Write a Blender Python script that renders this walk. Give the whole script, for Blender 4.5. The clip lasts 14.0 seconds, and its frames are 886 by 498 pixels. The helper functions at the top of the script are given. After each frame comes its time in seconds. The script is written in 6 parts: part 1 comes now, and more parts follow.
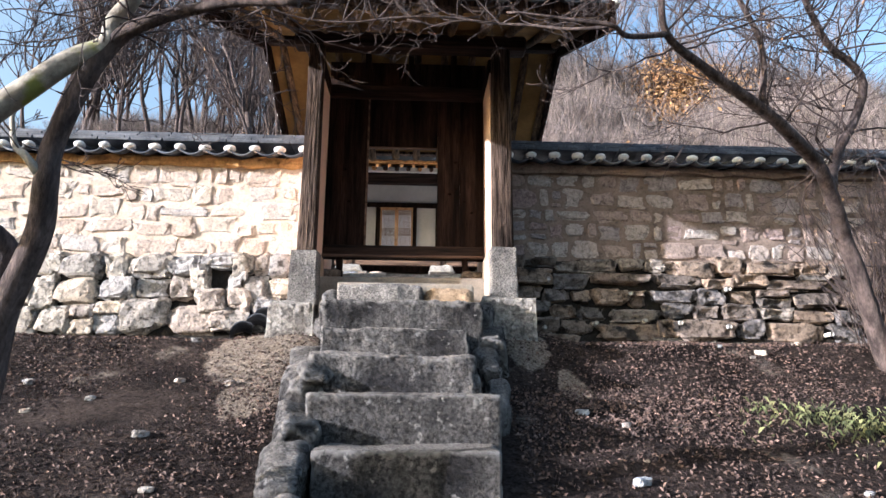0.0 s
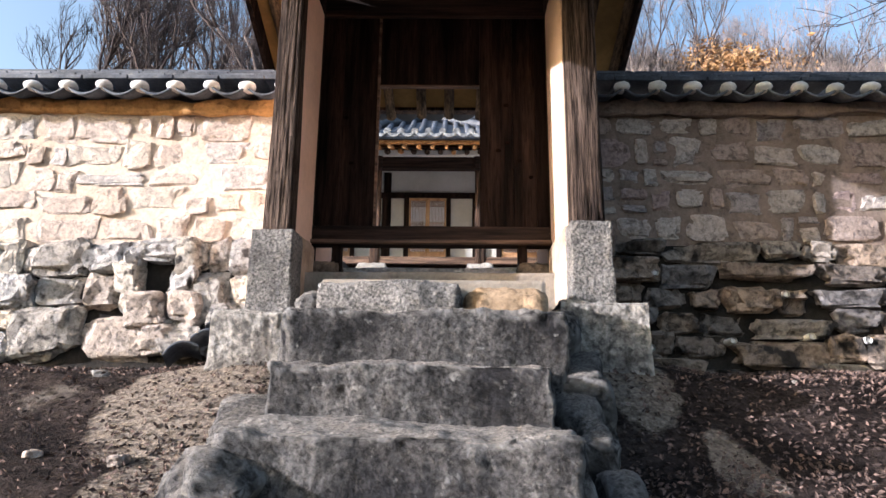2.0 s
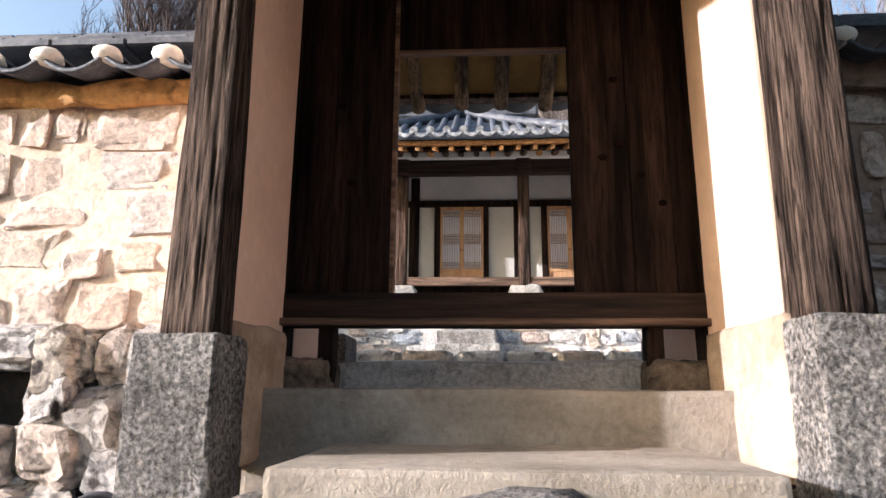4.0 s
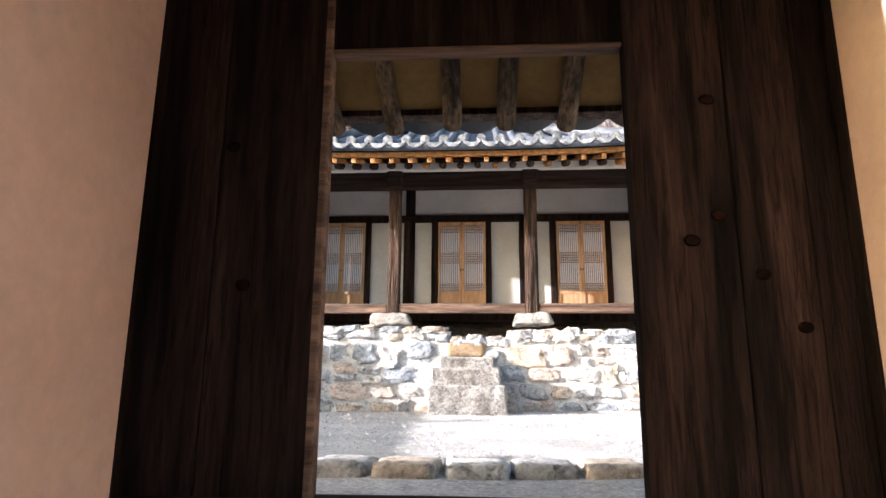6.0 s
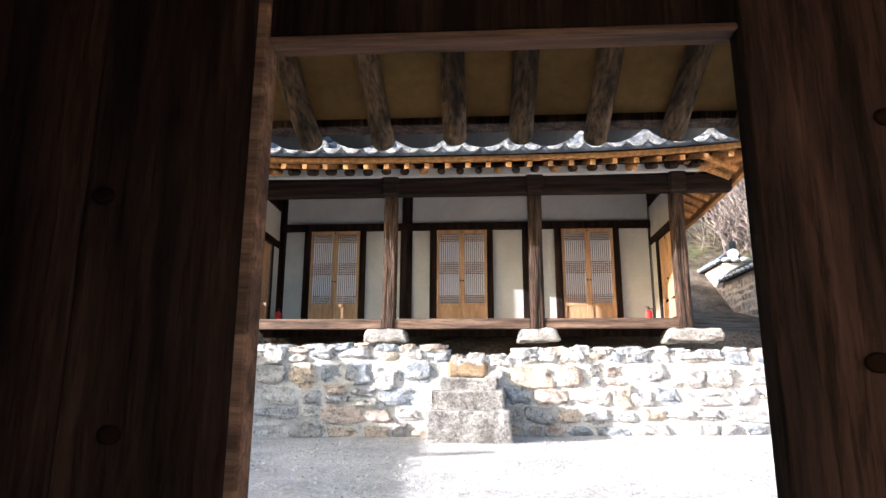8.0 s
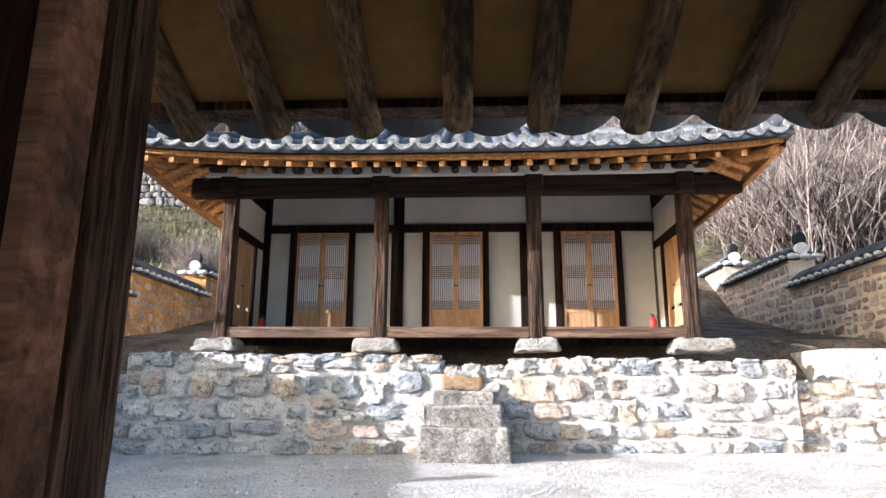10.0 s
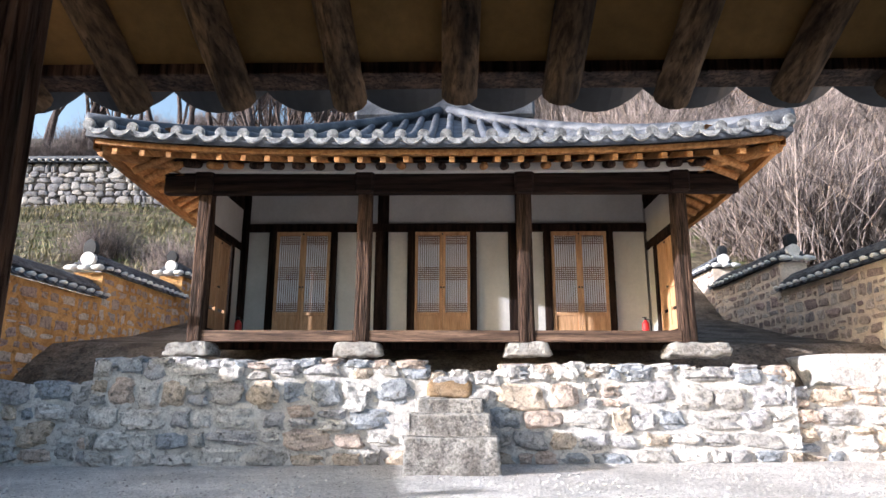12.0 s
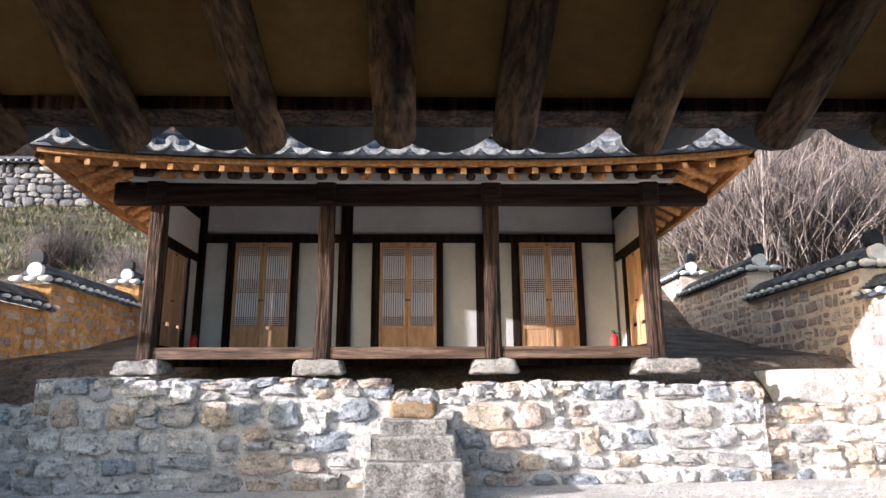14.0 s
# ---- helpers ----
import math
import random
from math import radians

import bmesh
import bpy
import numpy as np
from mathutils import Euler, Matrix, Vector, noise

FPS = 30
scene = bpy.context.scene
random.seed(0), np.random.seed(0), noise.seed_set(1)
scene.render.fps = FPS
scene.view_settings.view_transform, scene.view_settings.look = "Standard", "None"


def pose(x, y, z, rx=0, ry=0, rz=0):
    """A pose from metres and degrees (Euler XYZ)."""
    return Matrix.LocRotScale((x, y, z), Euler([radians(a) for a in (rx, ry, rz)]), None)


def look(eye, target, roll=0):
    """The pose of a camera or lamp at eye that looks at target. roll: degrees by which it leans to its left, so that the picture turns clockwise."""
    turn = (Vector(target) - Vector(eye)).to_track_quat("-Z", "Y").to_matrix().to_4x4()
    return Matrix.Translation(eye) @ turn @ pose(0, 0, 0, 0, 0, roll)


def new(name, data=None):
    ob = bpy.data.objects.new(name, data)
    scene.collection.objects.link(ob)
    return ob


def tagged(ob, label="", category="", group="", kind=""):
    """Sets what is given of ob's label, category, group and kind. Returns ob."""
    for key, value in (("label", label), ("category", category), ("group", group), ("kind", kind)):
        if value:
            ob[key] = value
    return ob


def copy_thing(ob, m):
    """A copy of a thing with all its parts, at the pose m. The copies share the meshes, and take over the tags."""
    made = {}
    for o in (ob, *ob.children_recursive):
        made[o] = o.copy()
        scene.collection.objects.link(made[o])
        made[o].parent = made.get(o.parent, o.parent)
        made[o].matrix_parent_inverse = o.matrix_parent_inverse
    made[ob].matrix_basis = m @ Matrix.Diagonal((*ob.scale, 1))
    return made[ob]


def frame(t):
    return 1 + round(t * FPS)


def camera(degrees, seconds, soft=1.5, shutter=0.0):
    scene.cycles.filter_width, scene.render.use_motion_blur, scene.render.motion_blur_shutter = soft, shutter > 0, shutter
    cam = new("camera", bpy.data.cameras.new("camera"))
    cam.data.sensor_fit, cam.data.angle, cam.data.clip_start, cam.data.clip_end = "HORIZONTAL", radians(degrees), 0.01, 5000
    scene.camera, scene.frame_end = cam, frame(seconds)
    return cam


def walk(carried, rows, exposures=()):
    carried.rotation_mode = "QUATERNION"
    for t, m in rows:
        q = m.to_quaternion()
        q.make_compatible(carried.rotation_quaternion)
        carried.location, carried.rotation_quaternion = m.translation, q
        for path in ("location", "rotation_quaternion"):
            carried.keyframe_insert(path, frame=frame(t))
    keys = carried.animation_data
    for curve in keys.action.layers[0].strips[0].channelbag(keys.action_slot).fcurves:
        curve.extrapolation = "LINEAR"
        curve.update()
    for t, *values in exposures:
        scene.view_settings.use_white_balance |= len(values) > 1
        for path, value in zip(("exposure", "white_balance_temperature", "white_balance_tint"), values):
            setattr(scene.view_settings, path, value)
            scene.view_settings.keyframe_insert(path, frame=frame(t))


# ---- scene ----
cam = camera(69.0, 14.0)
PATH = [
    (0, (0.276, 0.762, 1.65), (0.354, 2.711, 2.09), 0.5),
    (0.5, (0.259, 1.282, 1.676), (0.319, 3.232, 2.118), 0.4),
    (1, (0.252, 1.852, 1.745), (0.294, 3.802, 2.185), 0.5),
    (1.5, (0.286, 2.394, 1.864), (0.312, 4.344, 2.308), 0.4),
    (2, (0.277, 2.886, 1.978), (0.248, 4.836, 2.426), 0.6),
    (2.5, (0.183, 3.371, 2.046), (0.113, 5.318, 2.496), 0.4),
    (3, (0.125, 3.827, 2.188), (0.023, 5.773, 2.637), 0.5),
    (3.5, (0.121, 4.242, 2.42), (0.013, 6.188, 2.868), 0.3),
    (4, (0.095, 4.669, 2.726), (-0.024, 6.615, 3.172), 0.5),
    (4.2, (0.13, 4.866, 2.849), (0.016, 6.817, 3.272), 0.2),
    (6.3, (0.121, 5.817, 3.397), (-0.012, 7.763, 3.841), 0.4),
    (6.5, (0.119, 5.863, 3.436), (-0.011, 7.809, 3.879), 0.2),
    (7, (0.115, 6.005, 3.538), (-0.015, 7.951, 3.981), 0.2),
    (7.5, (0.093, 6.163, 3.589), (-0.036, 8.11, 4.029), 0.4),
    (8, (0.076, 6.321, 3.657), (-0.049, 8.268, 4.097), 0.2),
    (10.5, (0.005, 6.943, 3.841), (-0.086, 8.892, 4.281), 0.3),
    (11, (-0.012, 7.024, 3.854), (-0.089, 8.972, 4.299), 0.2),
    (11.5, (-0.045, 7.113, 3.882), (-0.099, 9.062, 4.324), 0.1),
    (12, (-0.04, 7.213, 3.899), (-0.088, 9.163, 4.342), 0.2),
    (12.5, (-0.039, 7.275, 3.987), (-0.056, 9.225, 4.431), 0.0),
    (13, (-0.042, 7.326, 4.065), (-0.031, 9.276, 4.509), -0.0),
    (13.5, (-0.016, 7.375, 4.098), (0.018, 9.324, 4.541), -0.1),
    (14, (0.043, 7.438, 4.109), (0.083, 9.387, 4.555), -0.3),
]
TRUE = 1.08
walk(cam, [(t, look([TRUE * q for q in eye], [TRUE * q for q in target], roll)) for t, eye, target, roll in PATH],
     [(0, 1.48, 5900, 10), (4, 1.38, 6200, 12), (6.5, 1.95, 6250, 10), (8, 1.95, 6100, 9), (10.5, 1.52, 6000, 9), (12, 1.42, 6000, 10), (14, 1.35, 6050, 11)])

# ---- light ----
SUN_DIR = Vector((2.85, 1.0, -0.76)).normalized()
world = bpy.data.worlds.new("world")
scene.world = world
world.use_nodes = True
wn = world.node_tree
sky = wn.nodes.new("ShaderNodeTexSky")
sky.sky_type, sky.sun_disc = "NISHITA", False
sky.sun_elevation = math.asin(-SUN_DIR.z)
sky.sun_rotation = math.atan2(-SUN_DIR.x, -SUN_DIR.y)
sky.air_density, sky.dust_density, sky.ozone_density = 1.2, 4.5, 1.6
wn.nodes["Background"].inputs[1].default_value = 0.15
wn.links.new(sky.outputs[0], wn.nodes["Background"].inputs[0])
sun_data = bpy.data.lights.new("sun", "SUN")
sun_data.energy, sun_data.angle, sun_data.color = 4.3, radians(0.6), (1.0, 0.945, 0.96)
sun = new("sun", sun_data)
sun.matrix_world = SUN_DIR.to_track_quat("-Z", "Y").to_matrix().to_4x4()


# ---- materials ----
def material(name, low, high, big=2.0, fine=30.0, rough=0.85, bump=0.3, depth=0.01, spec=0.3, stretch=(1, 1, 1), vary=0.0, palette=None, speck=0.35, metal=0.0, spots=None, island=False, pits=None, worn=None, mask=None, dust=None):
    """Two scales of noise between two colours, relief, an optional palette or brightness picked per object.
    pits: (scale, depth of colour) of small dark hollows; worn: colour of rubbed edges; mask: a second earth spread round given places; dust: colour of sand lying on level faces."""
    m = bpy.data.materials.new(name)
    m.use_nodes = True
    nt = m.node_tree
    N, L = nt.nodes.new, nt.links.new
    bsdf = nt.nodes["Principled BSDF"]
    bsdf.inputs["Roughness"].default_value = rough
    bsdf.inputs["Metallic"].default_value = metal
    bsdf.inputs["Specular IOR Level"].default_value = spec
    geo, mp = N("ShaderNodeNewGeometry"), N("ShaderNodeMapping")
    mp.inputs["Scale"].default_value = stretch
    L(geo.outputs["Position"], mp.inputs["Vector"])
    n1, n2 = N("ShaderNodeTexNoise"), N("ShaderNodeTexNoise")
    n1.inputs["Scale"].default_value, n1.inputs["Detail"].default_value = big, 5
    n2.inputs["Scale"].default_value, n2.inputs["Detail"].default_value = fine, 6
    n2.inputs["Roughness"].default_value = 0.7
    L(mp.outputs[0], n1.inputs["Vector"]); L(mp.outputs[0], n2.inputs["Vector"])
    ramp = N("ShaderNodeValToRGB")
    ramp.color_ramp.elements[0].position, ramp.color_ramp.elements[1].position = 0.35, 0.65
    ramp.color_ramp.elements[0].color, ramp.color_ramp.elements[1].color = (*low, 1), (*high, 1)
    L(n1.outputs["Fac"], ramp.inputs["Fac"])
    colour = ramp.outputs["Color"]
    info = N("ShaderNodeObjectInfo")
    if palette:
        pr = N("ShaderNodeValToRGB")
        e = pr.color_ramp.elements
        while len(e) < len(palette):
            e.new(0.5)
        for i, c in enumerate(palette):
            e[i].position, e[i].color = i / len(palette), (*c, 1)
        pr.color_ramp.interpolation = "CONSTANT"
        L(info.outputs["Random"], pr.inputs["Fac"])
        mx = N("ShaderNodeMix")
        mx.data_type, mx.blend_type = "RGBA", "MIX"
        mx.inputs[0].default_value = 0.6
        L(colour, mx.inputs[6]); L(pr.outputs["Color"], mx.inputs[7])
        colour = mx.outputs[2]
    dark = N("ShaderNodeMapRange")
    dark.inputs["From Min"].default_value, dark.inputs["From Max"].default_value = 0.3, 0.7
    dark.inputs["To Min"].default_value, dark.inputs["To Max"].default_value = 1 - speck, 1 + speck
    L(n2.outputs["Fac"], dark.inputs["Value"])
    val = dark.outputs[0]
    if vary:
        rv = N("ShaderNodeMapRange")
        rv.inputs["To Min"].default_value, rv.inputs["To Max"].default_value = 1 - vary, 1 + vary
        L(geo.outputs["Random Per Island"] if island else info.outputs["Random"], rv.inputs["Value"])
        mul = N("ShaderNodeMath")
        mul.operation = "MULTIPLY"
        L(val, mul.inputs[0]); L(rv.outputs[0], mul.inputs[1])
        val = mul.outputs[0]
    hsv = N("ShaderNodeHueSaturation")
    L(val, hsv.inputs["Value"]); L(colour, hsv.inputs["Color"])
    out = hsv.outputs["Color"]
    if spots:
        v = N("ShaderNodeTexNoise")
        v.inputs["Scale"].default_value, v.inputs["Detail"].default_value = spots[1], 8
        L(geo.outputs["Position"], v.inputs["Vector"])
        sr = N("ShaderNodeMapRange")
        sr.inputs["From Min"].default_value, sr.inputs["From Max"].default_value = spots[2], spots[2] + 0.08
        L(v.outputs["Fac"], sr.inputs["Value"])
        sm = N("ShaderNodeMix")
        sm.data_type = "RGBA"
        L(sr.outputs[0], sm.inputs[0]); L(out, sm.inputs[6])
        sm.inputs[7].default_value = (*spots[0], 1)
        out = sm.outputs[2]
    height = n2.outputs["Fac"]
    if pits:
        pn = N("ShaderNodeTexNoise")
        pn.inputs["Scale"].default_value, pn.inputs["Detail"].default_value, pn.inputs["Roughness"].default_value = pits[0], 7, 0.72
        pn.inputs["Distortion"].default_value = 0.5
        L(mp.outputs[0], pn.inputs["Vector"])
        pr_ = N("ShaderNodeMapRange")
        pr_.inputs["From Min"].default_value, pr_.inputs["From Max"].default_value = 0.36, 0.5
        pr_.inputs["To Min"].default_value, pr_.inputs["To Max"].default_value = 1 - pits[1], 1 + 0.25 * pits[1]
        L(pn.outputs["Fac"], pr_.inputs["Value"])
        ph = N("ShaderNodeHueSaturation")
        L(pr_.outputs[0], ph.inputs["Value"]); L(out, ph.inputs["Color"])
        out = ph.outputs["Color"]
        add = N("ShaderNodeMath")
        add.operation = "ADD"
        L(n2.outputs["Fac"], add.inputs[0]); L(pr_.outputs[0], add.inputs[1])
        height = add.outputs[0]
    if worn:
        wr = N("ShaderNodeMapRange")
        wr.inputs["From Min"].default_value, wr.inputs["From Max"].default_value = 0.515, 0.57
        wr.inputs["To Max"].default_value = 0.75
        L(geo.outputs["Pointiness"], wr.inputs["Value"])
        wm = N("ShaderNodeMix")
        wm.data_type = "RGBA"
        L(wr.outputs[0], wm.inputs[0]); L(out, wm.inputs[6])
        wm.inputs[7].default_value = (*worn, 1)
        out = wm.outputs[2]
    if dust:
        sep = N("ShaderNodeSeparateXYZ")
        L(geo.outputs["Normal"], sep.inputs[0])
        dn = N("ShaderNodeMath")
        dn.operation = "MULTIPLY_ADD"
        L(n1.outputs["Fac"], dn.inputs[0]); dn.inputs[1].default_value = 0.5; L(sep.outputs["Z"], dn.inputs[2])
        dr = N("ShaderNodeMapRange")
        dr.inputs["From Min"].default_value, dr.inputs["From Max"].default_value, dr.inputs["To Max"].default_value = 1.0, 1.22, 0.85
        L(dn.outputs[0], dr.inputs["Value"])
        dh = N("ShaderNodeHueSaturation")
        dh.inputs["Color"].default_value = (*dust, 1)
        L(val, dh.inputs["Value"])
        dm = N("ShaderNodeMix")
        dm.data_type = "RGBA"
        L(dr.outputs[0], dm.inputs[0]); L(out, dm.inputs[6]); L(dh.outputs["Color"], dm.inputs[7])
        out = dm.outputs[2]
    if mask:
        tint, places = mask
        total = None
        for (cx, cy, rx, ry) in places:
            off = N("ShaderNodeMapping")
            off.vector_type = "TEXTURE"
            off.inputs["Location"].default_value, off.inputs["Scale"].default_value = (cx * 1.08, cy * 1.08, 0), (rx, ry, 100)
            ln = N("ShaderNodeVectorMath")
            ln.operation = "LENGTH"
            L(geo.outputs["Position"], off.inputs["Vector"]); L(off.outputs[0], ln.inputs[0])
            q = N("ShaderNodeMapRange")
            q.inputs["From Min"].default_value, q.inputs["From Max"].default_value = 1.3, 0.3
            L(ln.outputs["Value"], q.inputs["Value"])
            if total is None:
                total = q.outputs[0]
            else:
                mxm = N("ShaderNodeMath")
                mxm.operation = "MAXIMUM"
                L(total, mxm.inputs[0]); L(q.outputs[0], mxm.inputs[1])
                total = mxm.outputs[0]
        ragged = N("ShaderNodeTexNoise")
        ragged.inputs["Scale"].default_value, ragged.inputs["Detail"].default_value, ragged.inputs["Roughness"].default_value = 4.0, 9, 0.7
        L(geo.outputs["Position"], ragged.inputs["Vector"])
        sm_ = N("ShaderNodeMath")
        sm_.operation = "ADD"
        L(total, sm_.inputs[0]); L(ragged.outputs["Fac"], sm_.inputs[1])
        fr_ = N("ShaderNodeMapRange")
        fr_.inputs["From Min"].default_value, fr_.inputs["From Max"].default_value = 0.88, 1.0
        L(sm_.outputs[0], fr_.inputs["Value"])
        th = N("ShaderNodeHueSaturation")
        th.inputs["Color"].default_value = (*tint, 1)
        L(val, th.inputs["Value"])
        mm = N("ShaderNodeMix")
        mm.data_type = "RGBA"
        L(fr_.outputs[0], mm.inputs[0]); L(out, mm.inputs[6]); L(th.outputs["Color"], mm.inputs[7])
        out = mm.outputs[2]
    L(out, bsdf.inputs["Base Color"])
    b = N("ShaderNodeBump")
    b.inputs["Strength"].default_value, b.inputs["Distance"].default_value = bump, depth
    L(height, b.inputs["Height"]); L(b.outputs[0], bsdf.inputs["Normal"])
    return m


